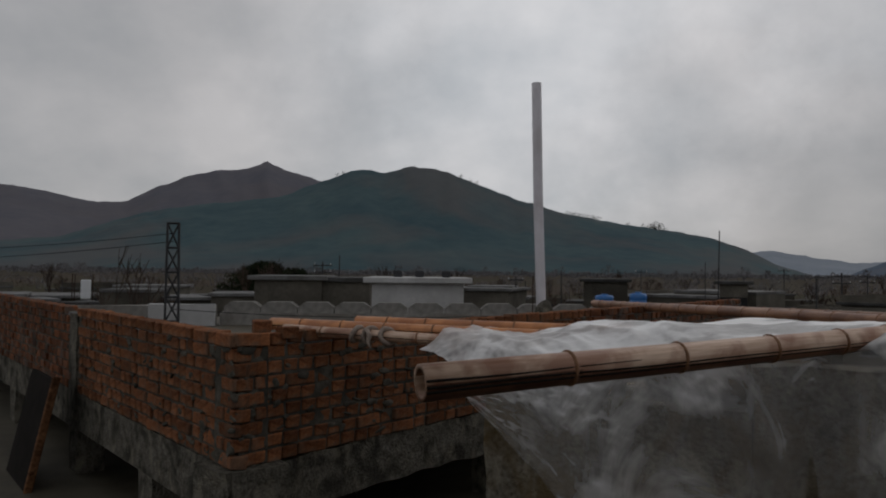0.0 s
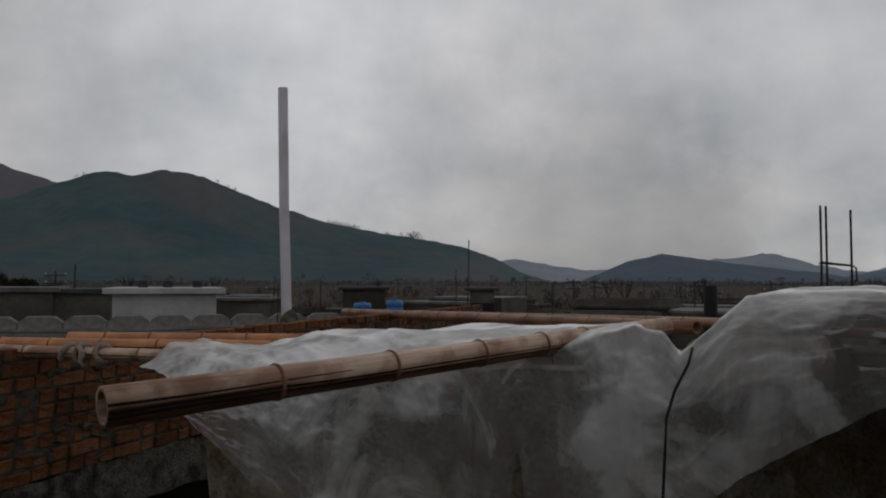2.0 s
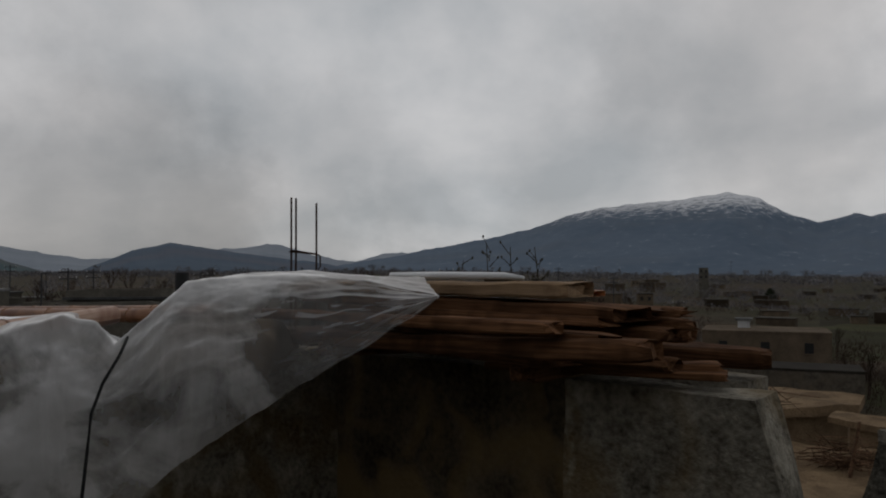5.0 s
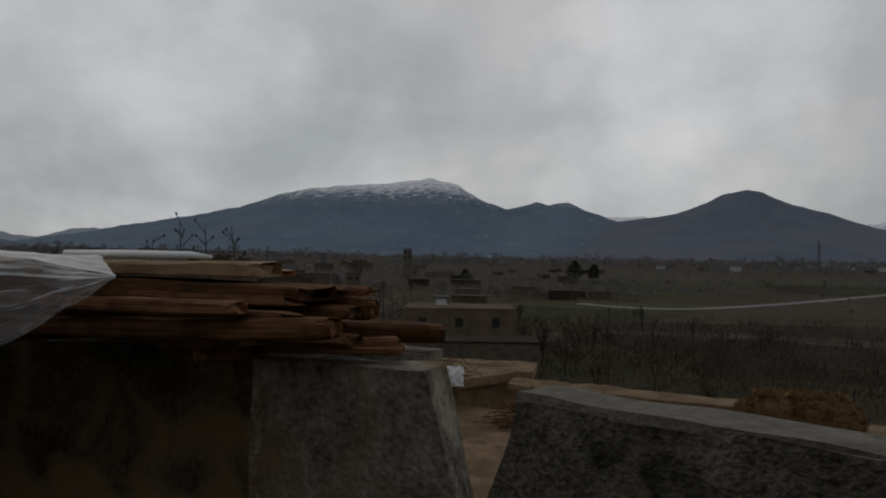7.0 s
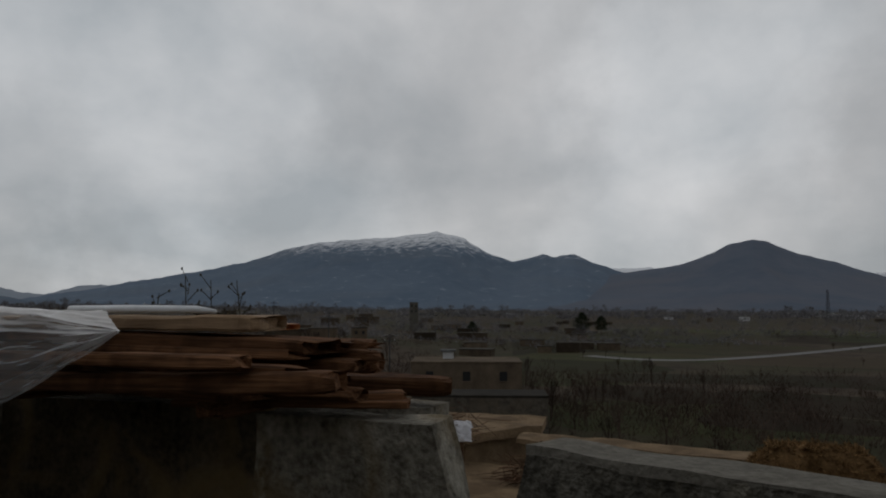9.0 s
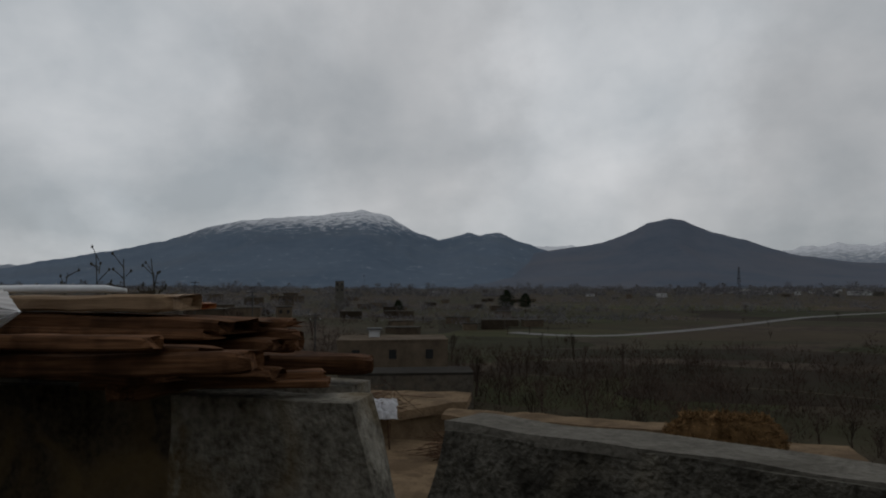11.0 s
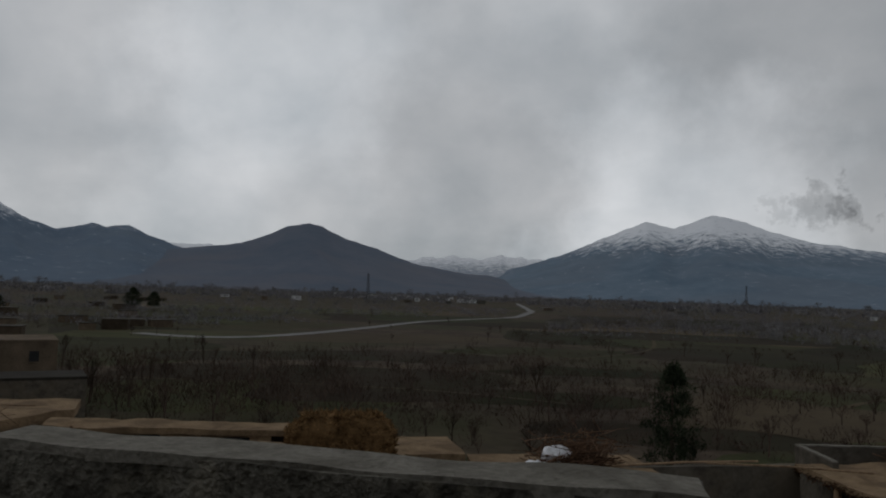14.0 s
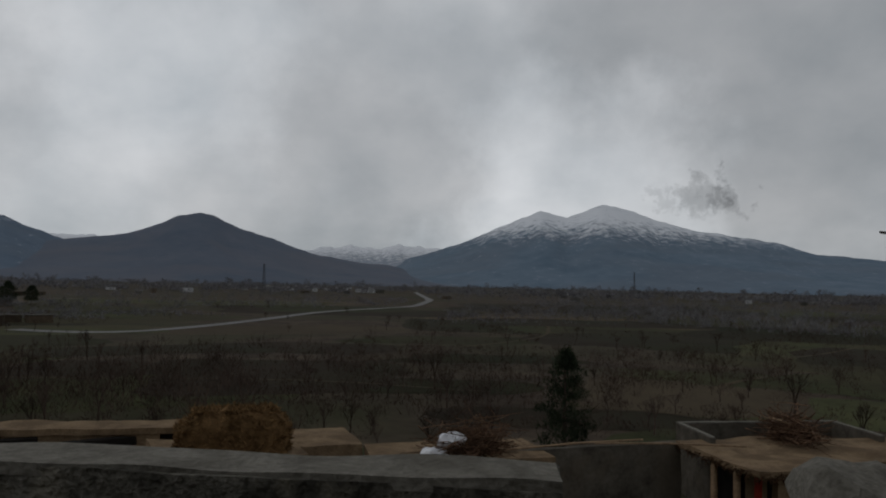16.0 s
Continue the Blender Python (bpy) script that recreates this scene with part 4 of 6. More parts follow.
# goods under the sheet that carry it
M_SACK = material("jute_sack", (0.10, 0.075, 0.05), (0.22, 0.17, 0.12), 12, 0.95, 0.6, 90)
for k, (x, y, z, sx, sy, sz) in enumerate(((0.62, 4.0, 1.35, 0.4, 0.34, 0.11), (1.4, 3.72, 1.36, 0.42, 0.34, 0.12), (2.35, 2.6, 1.52, 0.3, 0.3, 0.14))):
    bm = bmesh.new()
    bmesh.ops.create_icosphere(bm, subdivisions=4, radius=1.0, matrix=Matrix.Diagonal((sx, sy, sz, 1)))
    roughen(bm, 0.08, 6, k)
    ob = smooth(part("sack", bm, M_SACK))
    ob.matrix_world = pose(x, y, z)
    tagged(ob, "brown sack of goods hidden under the plastic sheet", "sack", "covered sacks")
wall_block("store_top", (0.30, 3.66), (2.6, 2.87), 1.1, 1.25, 0.9, M_PLASTER, "flat store roof under the sheet", rough=0.01, cells=0.4)

# a black cable hanging over the sheet
M_CABLE = material("black_cable", (0.008, 0.008, 0.009), (0.016, 0.016, 0.017), 20, 0.8, 0.0)
bm = bmesh.new()
tube(bm, [(1.735, 2.25, 1.635), (1.675, 2.19, 1.59), (1.605, 2.165, 1.51), (1.56, 2.145, 1.43), (1.53, 2.11, 1.33), (1.495, 2.07, 1.22), (1.47, 2.05, 1.0), (1.46, 2.05, 0.6)], 0.005, 7)
tagged(smooth(part("cable", bm, M_CABLE)), "thin black cable hanging down over the sheet", "cable")

# a white plastic pipe on the wall, set in a lump of cement
pipe = thing("vent_pipe", (0.95, 7.43, 1.40), 0, "tall white plastic vent pipe set in cement on the wall", "pipe")
bm = bmesh.new()
tube(bm, [(0, 0, 0), (-0.03, 0.09, 1.2), (-0.045, 0.16, 2.345)], 0.048, 20, False)
tube(bm, [(0, 0, 0), (-0.03, 0.09, 1.2), (-0.045, 0.16, 2.345)], 0.043, 20, False)
smooth(part("tube", bm, M_PIPE, pipe))
bm = bmesh.new()
bmesh.ops.create_icosphere(bm, subdivisions=3, radius=1.0, matrix=Matrix.Translation((0.02, 0, 0.03)) @ Matrix.Diagonal((0.1, 0.1, 0.16, 1)))
roughen(bm, 0.02, 9, 3)
smooth(part("cement_foot", bm, M_CONCRETE, pipe, "rough grey cement foot"))
bm = bmesh.new()
tube(bm, [(-0.09, -0.02, -0.05), (-0.085, 0, 0.42)], 0.006, 6)
part("steel_bar", bm, M_RUST, pipe, "rusty steel bar beside the pipe")

# starter bars of a column
bars = thing("column_bars", (4.44, 4.37, 1.487), 0, "rusty steel starter bars with one stirrup", "steel bars")
TOPS = [(-0.052, 0.058, 0.92), (-0.03, 0.03, 0.915), (0.08, -0.08, 0.88)]
for x, y, h in TOPS:
    bm = bmesh.new()
    tube(bm, [(x, y, -0.1), (x + 0.006, y, h * 0.5), (x + 0.004, y, h)], 0.008, 7)
    part("bar", bm, M_RUST, bars)
bm = bmesh.new()
tube(bm, [(-0.06, 0.07, 0.505), (0.09, -0.09, 0.483), (0.115, -0.09, 0.47), (0.107, -0.1, 0.39), (0.09, -0.09, 0.36)], 0.006, 6)
tube(bm, [(-0.06, 0.055, 0.515), (0.09, -0.07, 0.488)], 0.006, 6)
part("stirrup", bm, M_RUST, bars)
wall_block("column_stub", (4.3, 4.54), (4.58, 4.2), 0.0, 1.4, 0.25, M_CONCRETE, "concrete column stub behind the sheet", rough=0.01, cells=0.3)
stub = bmesh.new()
tube(stub, [(3.22, 4.12, 1.3), (3.225, 4.13, 1.835)], 0.042, 16)
tagged(smooth(part("black_pipe", stub, M_CABLE)), "short black plastic pipe standing behind the sheet", "pipe")
wall_block("wall_stub", (3.0, 4.0), (3.5, 4.0), 0.0, 1.32, 0.25, M_CONCRETE, "low wall carrying the black pipe", rough=0.01, cells=0.3)

# things on and against the long brick wall
board = thing("leaning_board", (-3.6, 6.75, 0.0), 38, "rusty brown sheet board leaning on the brick wall", "board")
bm = bmesh.new()
box(bm, (0.05, 0.9, 0.95), pose(-0.02, 0, 0.44, 0, 12, 0), 0.008)
part("panel", bm, M_DARK, board)
bm = bmesh.new()
box(bm, (0.06, 0.05, 0.98), pose(-0.02, -0.46, 0.45, 0, 12, 0), 0.006)
part("edge_strip", bm, M_WOOD, board)
sign = thing("meter_box", (-4.62, 9.85, 1.44), 25, "small white box plate fixed to bars on the wall", "box")
bm = bmesh.new()
box(bm, (0.12, 0.04, 0.25), Matrix.Translation((0, 0, 0.13)), 0.01)
part("plate", bm, M_WHITE, sign)
for x in (-0.16, -0.13, 0.08):
    bm = bmesh.new()
    tube(bm, [(x, 0.03, -0.02), (x + 0.004, 0.03, 0.33)], 0.007, 6)
    part("steel_bar", bm, M_RUST, sign, "rusty bar")
slab = bmesh.new()
box(slab, (0.5, 0.2, 0.022), pose(-0.78, 4.93, 1.462, 0, 0, 48), 0.004)
tagged(part("stone_slab", slab, M_CAP), "thin pale slab lying on the brick parapet", "slab")


# ---- the neighbours' mud roofs below the parapet ----
M_MUD = material("mud_plaster", (0.115, 0.078, 0.046), (0.245, 0.172, 0.104), 2.2, 0.95, 0.8, 18, (0.075, 0.05, 0.03), 0.8, 0.65, bump_distance=0.05, grain=0.42)
M_HAY = material("straw", (0.06, 0.034, 0.014), (0.235, 0.14, 0.064), 4, 0.95, 0.8, 60, per_island=0.5)
M_TWIG = material("brushwood", (0.02, 0.011, 0.007), (0.17, 0.10, 0.062), 10, 0.9, 0.2, 40, per_island=0.6)
M_BAG = material("white_bag", (0.608, 0.608, 0.634), (0.810, 0.810, 0.837), 8, 0.5, 0.4, 40)
M_GREYWALL = material("grey_plaster", (0.034, 0.029, 0.022), (0.115, 0.1, 0.08), 1.6, 0.95, 0.3, 9, (0.10, 0.08, 0.058), 0.6, 0.6)
M_PALEWALL = material("pale_yard_plaster", (0.11, 0.107, 0.098), (0.36, 0.345, 0.325), 0.9, 0.95, 0.3, 9, (0.13, 0.115, 0.095), 0.7, 0.6)


def mud_slab(name, outline, z0, z1, label, parent=None, mat=M_MUD, cell=0.45, rough=0.07, seed=1, category="mud roof"):
    """A thick hand-made slab over an outline in plan, with rounded uneven edges."""
    bm = bmesh.new()
    base = [bm.verts.new((x, y, z0)) for x, y in outline]
    face = bm.faces.new(base)
    up = bmesh.ops.extrude_face_region(bm, geom=[face])["geom"]
    for v in [g for g in up if isinstance(g, bmesh.types.BMVert)]:
        v.co.z = z1
    bmesh.ops.recalc_face_normals(bm, faces=bm.faces[:])
    bmesh.ops.triangulate(bm, faces=[f for f in bm.faces if len(f.verts) > 4])
    for _ in range(5):
        long = [e for e in bm.edges if e.calc_length() > cell]
        if not long:
            break
        bmesh.ops.subdivide_edges(bm, edges=long, cuts=1)
    bmesh.ops.triangulate(bm, faces=bm.faces[:])
    roughen(bm, rough, 0.9, seed)
    roughen(bm, rough * 0.4, 3.0, seed + 1)
    ob = part(name, bm, mat, parent)
    return tagged(ob, label, category if not parent else "") if not parent else ob


def mud_house(label, roof, z, foot, wall_in=0.35, thick=0.3, seed=1, wall_mat=M_MUD, holes=()):
    house = thing("mud_house", label=label, category="house", group="mud houses")
    mud_slab("roof", roof, z - thick, z, "", house, seed=seed)
    cx, cy = sum(p[0] for p in roof) / len(roof), sum(p[1] for p in roof) / len(roof)
    inner = []
    for x, y in roof:
        d = Vector((cx - x, cy - y))
        d = d.normalized() * wall_in
        inner.append((x + d.x, y + d.y))
    mud_slab("wall", inner, foot, z - thick + 0.05, "", house, mat=wall_mat, cell=0.8, rough=0.05, seed=seed + 2)
    # each opening is a near-black box on the wall, painted in place of shade
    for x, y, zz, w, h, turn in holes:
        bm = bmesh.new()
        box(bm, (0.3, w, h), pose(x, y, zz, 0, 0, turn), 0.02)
        part("opening", bm, M_DARK, house, "opening under the eaves, a near-black box for its shade")
    return house


mud_house("long low mud house with thick overhanging roof edge", [(23.5, -2.6), (24.9, 3.4), (25.2, 4.4), (26.6, 4.4), (25.0, -2.7)], -2.5, -8, seed=3, wall_in=0.6, thick=0.17, holes=((23.9, -0.9, -2.85, 3.6, 0.25, 13), (24.35, 1.9, -2.95, 1.6, 0.5, 13)))
mud_house("square mud house with flat earth roof", [(25.0, 6.1), (27.9, 3.95), (30, 4.1), (30.5, 9.5), (26, 9.5)], -2.45, -8, seed=6)
mud_slab("mud_terrace", [(16.5, -6), (23.2, -4), (25.4, 6.2), (25.4, 12), (14, 12), (13, 0)], -8, -3.35, "lower earth terrace between the mud houses", seed=9, category="terrace")
mud_slab("mud_wall", [(22.9, -3.0), (24.2, 3.4), (23.8, 3.5), (22.5, -3.0)], -3.6, -3.05, "low rounded mud wall below the roof edge", seed=10, category="wall", rough=0.05)
mud_slab("mud_platform", [(19.2, -5.2), (21.7, -5.3), (22.2, -1.6), (19.7, -1.7)], -8, -2.52, "earth platform carrying the straw stack", seed=11, category="platform")
mud_slab("mud_block", [(20.1, -6.9), (22.6, -7.1), (22.8, -4.95), (20.3, -4.85)], -8, -2.56, "rounded mud block beside the straw stack", seed=12, category="wall", rough=0.06)
mud_house("mud roof with brushwood and white bags on it", [(17.3, -11.2), (19.7, -11.6), (20.3, -7.0), (18.0, -6.6)], -2.62, -8, seed=13)
hut = mud_house("mud house with a ragged thatched roof edge", [(17.8, -15.6), (15.9, -15.25), (14.25, -15.0), (14.0, -16.6), (14.05, -19.3), (13.2, -22.6), (15.9, -22.4), (17.6, -18.1)], -2.6, -8, wall_in=1.1, thick=0.16, seed=15, holes=((14.9, -16.9, -3.6, 1.6, 1.5, 0), (16.6, -16.4, -3.6, 1.2, 1.4, 80)))
rnd = random.Random(91)
bm = bmesh.new()
EAVES = [Vector((17.8, -15.6, 0)), Vector((15.9, -15.25, 0)), Vector((14.25, -15.0, 0)), Vector((14.0, -16.6, 0)), Vector((14.05, -19.3, 0))]
for a, b in zip(EAVES, EAVES[1:]):
    for k in range(int((b - a).length * 60)):
        p = a.lerp(b, rnd.random()) + Vector((rnd.gauss(0, 0.05), rnd.gauss(0, 0.05), -2.72 + rnd.gauss(0, 0.04)))
        d = Vector((rnd.gauss(0, 0.5), rnd.gauss(0, 0.5), rnd.uniform(-1, 0.1))).normalized() * rnd.uniform(0.08, 0.26)
        tube(bm, [p, p + d * 0.6, p + d], [0.014, 0.01, 0.004], 4, False)
tagged(part("thatch_fringe", bm, material("dark_thatch", (0.012, 0.007, 0.004), (0.09, 0.05, 0.028), 6, 0.95, 0.2, 40, per_island=0.6), hut, "ragged dark twigs under the roof edge"), kind="stuff")
wall_block("wall_yard", (18.3, -9.8), (17.75, -15.7), -8, -2.62, 0.25, M_GREYWALL, "grey yard wall between the mud houses", rough=0.03, cells=0.5)
for a, b in (((19.4, -16.95), (17.2, -16.25)), ((18.0, -22.3), (19.4, -17.0)), ((15.7, -21.5), (18.0, -22.2))):
    wall_block("wall_yard_far", a, b, -8, -2.44, 0.16, M_GREYWALL, "far yard wall with a pale top edge", rough=0.03, cells=0.4)
    wall_block("coping_yard", a, b, -2.436, -2.40, 0.15, M_CAP, "thin pale cement edge of the yard wall", rough=0.012, cells=0.3)

# straw stack: a rounded core with many loose straws
hay = thing("straw_stack", (20.0, -3.5, -2.5), 0, "brown stack of straw on an earth platform", "straw stack")


def hay_surface(a, h):
    """A rounded block: angle round it and height from 0 to 1."""
    c, s = math.cos(a), math.sin(a)
    k = (abs(c) ** 5 + abs(s) ** 5) ** -0.2
    top = (1 - max(0, h - 0.55) ** 2 * 2.2)
    return Vector((0.62 * c * k * top, 1.32 * s * k * top, 1.06 * h + 0.06 * noise.noise(Vector((c * 2, s * 2, h * 3)))))


bm = bmesh.new()
grid(bm, 64, 16, lambda u, v: hay_surface(2 * math.pi * u, v))
grid(bm, 12, 12, lambda u, v: Vector(((u - 0.5) * 0.85, (v - 0.5) * 2.0, 1.065 + 0.05 * noise.noise(Vector((u * 4, v * 6, 2))) - 0.1 * ((2 * u - 1) ** 4 + (2 * v - 1) ** 4))))
roughen(bm, 0.05, 5, 2)
smooth(part("core", bm, M_HAY, hay))
rnd = random.Random(8)
bm = bmesh.new()
for _ in range(6000):
    if rnd.random() < 0.72:
        q = hay_surface(rnd.uniform(0, 6.283), rnd.uniform(0, 1))
    else:
        q = Vector((rnd.uniform(-0.42, 0.42), rnd.uniform(-1.0, 1.0), 1.05))
    d = Vector((rnd.gauss(0, 1), rnd.gauss(0, 1), rnd.gauss(-0.2, 0.6))).normalized() * rnd.uniform(0.1, 0.34)
    w = Vector((rnd.gauss(0, 1), rnd.gauss(0, 1), rnd.gauss(0, 1))).normalized() * 0.011
    v = [bm.verts.new(q + p) for p in (-d / 2 - w, -d / 2 + w, d / 2 + w, d / 2 - w)]
    bm.faces.new(v)
tagged(part("loose_straw", bm, M_HAY, hay), kind="stuff")


def brush(name, place, turn, length, height, count, label, seed=1):
    """A bundle of sticks with a tangled outline."""
    rnd = random.Random(seed)
    root = thing(name, place, turn, label, "brushwood", "brushwood heaps")
    for part_name, share in (("lower_brush", 0.5), ("upper_brush", 0.5)):
        bm = bmesh.new()
        for _ in range(int(count * share)):
            y = rnd.gauss(0, length * 0.22)
            z = abs(rnd.gauss(0, height * 0.45)) * (1 if part_name == "lower_brush" else 1.3)
            c = Vector((rnd.gauss(0, length * 0.12), y, z + 0.02))
            d = Vector((rnd.gauss(0, 0.5), rnd.gauss(0, 1.0), rnd.gauss(0, 0.22))).normalized() * length * rnd.uniform(0.15, 0.4)
            e = c + d
            tube(bm, [c - d, c + Vector((0, 0, rnd.uniform(-0.03, 0.03))), Vector((e.x, e.y, max(0.02, e.z)))], [0.013, 0.01, 0.005], 4, False)
        part(part_name, bm, M_TWIG, root)
    return root


brush("brushwood_bundle", (18.36, -9.28, -2.6), 5, 1.9, 0.62, 420, "tangled bundle of dry brown sticks on the roof", 3)
brush("brushwood_bundle", (18.1, -9.3, -2.6), -20, 1.1, 0.28, 90, "small bundle of dry reddish sticks", 4)
brush("brushwood_heap", (16.75, -18.9, -2.58), 60, 2.2, 0.62, 420, "heap of dry brushwood behind the thatched roof", 5)
brush("brushwood_heap", (24.5, 7.2, -2.45), 30, 2.6, 0.55, 360, "dark heap of dry brushwood on the earth roof", 6)
brush("brushwood_heap", (22.6, 3.6, -3.3), 10, 1.6, 0.5, 120, "dark brushwood in front of the mud wall", 7)


def bag(place, size, label, seed):
    bm = bmesh.new()
    bmesh.ops.create_icosphere(bm, subdivisions=4, radius=1.0, matrix=Matrix.Diagonal((*size, 1)))
    roughen(bm, min(size) * 0.45, 2.4 / max(size), seed)
    roughen(bm, min(size) * 0.2, 8.0 / max(size), seed + 4)
    ob = smooth(part("plastic_bag", bm, M_BAG))
    ob.matrix_world = pose(*place)
    tagged(ob, label, "bag", "white bags")


bag((18.25, -8.66, -2.20), (0.22, 0.4, 0.19), "crumpled white plastic bag on the sticks", 3)
bag((18.26, -8.17, -2.50), (0.2, 0.38, 0.13), "flat white plastic bag on the earth roof", 5)

# a white sack thrown over the mud edge
def cloth_point(u, v):
    fold = noise.noise_vector(Vector((u * 4.5, v * 4, 1))) * 0.09 + noise.noise_vector(Vector((u * 11, v * 10, 4))) * 0.035
    q = Vector((-0.36 * v ** 0.8 - 0.08 * math.sin(math.pi * v), (u - 0.5) * (1.08 - 0.16 * v) - 0.1 * v, 0.06 * math.sin(math.pi * u) - 0.62 * v ** 1.4 * (0.8 + 0.25 * u)))
    return q + fold


bm = bmesh.new()
grid(bm, 40, 34, cloth_point)
bmesh.ops.solidify(bm, geom=bm.faces[:], thickness=0.012)
ob = part("white_cloth", bm, M_BAG)
ob.data.set_sharp_from_angle(angle=radians(24))
ob.matrix_world = pose(23.8, 6.1, -1.84, 0, 0, 10)
tagged(smooth(ob), "crumpled white sack thrown over the mud roof edge", "sack")
sticks = thing("cloth_sticks", (23.75, 6.2, -3.4), 0, "short leaning sticks under the white sack", "sticks")
for k, (x, y, lx) in enumerate(((0, 0.4, 0.1), (0.05, -0.1, -0.06), (0.02, -0.4, 0.05))):
    bm = bmesh.new()
    tube(bm, [(x, y, 0), (x + lx, y + 0.1 * (k - 1), 1.5)], 0.03, 6)
    part("stick", bm, M_TWIG, sticks)
post = bmesh.new()
tube(post, [(21.9, 3.35, -3.5), (21.95, 3.1, -1.95)], [0.05, 0.035], 8)
tagged(part("wooden_post", post, M_TWIG), "leaning dark wooden post on the terrace", "post")

# poles and cloth at the thatched house
for k, (a, b) in enumerate((((18.0, -12.9, -2.52), (16.2, -16.6, -2.5)), ((18.2, -10.2, -2.55), (18.1, -14.6, -2.55)), ((17.3, -18.6, -2.0), (15.9, -19.0, -2.32)), ((17.35, -18.75, -2.02), (16.0, -19.2, -2.34)))):
    bm = bmesh.new()
    tube(bm, [a, ((a[0] + b[0]) / 2, (a[1] + b[1]) / 2, (a[2] + b[2]) / 2 + 0.04), b], 0.03, 6)
    tagged(part("long_stick", bm, M_WOOD_PALE), "long peeled stick lying on the mud roof", "stick", "long sticks")
M_RED = material("red_cloth", (0.22, 0.03, 0.02), (0.35, 0.06, 0.04), 10, 0.9, 0.3)
bm = bmesh.new()
grid(bm, 10, 10, lambda u, v: Vector((0.05 * math.sin(u * 12), (u - 0.5) * 0.4, -0.8 * v)))
bmesh.ops.solidify(bm, geom=bm.faces[:], thickness=0.02)
ob = part("red_cloth", bm, M_RED)
ob.matrix_world = pose(14.75, -15.5, -2.78, 0, 0, 60)
tagged(ob, "faded red cloth hung under the roof edge", "cloth")
for x, y in ((16.2, -15.45), (15.35, -15.4)):
    bm = bmesh.new()
    tube(bm, [(x, y, -8), (x, y, -2.8)], 0.09, 8)
    tagged(part("roof_post", bm, M_WOOD_PALE), "pale round post under the thatched roof", "post", "roof posts")


# ---- the village on the terrace ----
M_ROOFSLAB = material("roof_slab", (0.06, 0.06, 0.06), (0.14, 0.14, 0.14), 0.6, 0.8, 0.1, 5, (0.04, 0.036, 0.03), 0.5, 0.6, per_object=0.6)
M_HOUSE = material("house_plaster", (0.063, 0.059, 0.050), (0.137, 0.126, 0.105), 0.5, 0.95, 0.1, 6, (0.048, 0.042, 0.036), 0.25, 0.6, per_object=0.4)
M_WHITEWASH = material("whitewash", (0.360, 0.360, 0.360), (0.504, 0.504, 0.504), 0.6, 0.9, 0.1, 7, (0.240, 0.240, 0.228), 0.4, 0.5)
M_TANK = material("blue_tank", (0.015, 0.10, 0.30), (0.025, 0.15, 0.40), 3, 0.45, 0.0)
M_GLASSDARK = material("dark_window", (0.010, 0.010, 0.010), (0.016, 0.016, 0.016), 3, 0.7, 0.0)
M_STEEL = material("dark_steel", (0.02, 0.02, 0.022), (0.045, 0.045, 0.048), 8, 0.6, 0.0)


def house(place, turn, size, label, wall=M_HOUSE, roof=M_ROOFSLAB, windows=2, foot=-7.0, eaves=0.3, parapet=0.0, storeys=1, group="village houses"):
    """A flat-roofed house: walls, roof slab, parapet, windows and a door."""
    w, d, z = size
    root = thing("house", (*place, 0), turn, label, "house", group)
    bm = bmesh.new()
    box(bm, (w, d, z - foot), Matrix.Translation((0, 0, (z + foot) / 2)))
    part("wall", bm, wall, root)
    bm = bmesh.new()
    box(bm, (w + 2 * eaves, d + 2 * eaves, 0.22), Matrix.Translation((0, 0, z + 0.11)), 0.02)
    part("roof", bm, roof, root)
    if parapet:
        bm = bmesh.new()
        for x, y, sx, sy in ((0, -d / 2, w, 0.15), (0, d / 2, w, 0.15), (-w / 2, 0, 0.15, d), (w / 2, 0, 0.15, d)):
            box(bm, (sx, sy, parapet), Matrix.Translation((x, y, z + 0.22 + parapet / 2)))
        part("parapet", bm, wall, root)
    for level in range(storeys):
        for k in range(windows):
            x = (k + 0.5) / windows * w - w / 2
            bm = bmesh.new()
            box(bm, (0.9, 0.12, 1.1), Matrix.Translation((x, -d / 2, z - 1.5 - 3.0 * level)))
            win = part("window", bm, M_GLASSDARK, root)
            bm = bmesh.new()
            box(bm, (1.1, 0.25, 0.1), Matrix.Translation((x, -d / 2 - 0.05, z - 2.12 - 3.0 * level)))
            part("sill", bm, roof, win)
    return root


def place_at(bearing, distance):
    return (distance * math.sin(radians(bearing)), distance * math.cos(radians(bearing)))


# the crenellated yard wall behind the bricks, with a whitewashed stretch
yard = wall_block("wall_crenellated", (-4.5, 15.35), (5.2, 15.6), -4.6, 0.98, 0.3, M_PALEWALL, "weathered grey yard wall with rounded battlements", rough=0.03, cells=0.4)
wall_block("wall_yard_left", (-9.5, 14.2), (-4.55, 15.3), -4.6, 1.12, 0.3, M_PALEWALL, "weathered grey yard wall", rough=0.02, cells=0.5)
wall_block("wall_whitewashed", (-5.75, 14.88), (-4.52, 15.12), -4.6, 1.15, 0.18, M_WHITEWASH, "old whitewashed stretch of yard wall", rough=0.02, cells=0.4)
outline = [(-0.36, 0), (-0.36, 0.14), (-0.22, 0.24), (0.22, 0.24), (0.36, 0.14), (0.36, 0)]
merlon_mesh = None
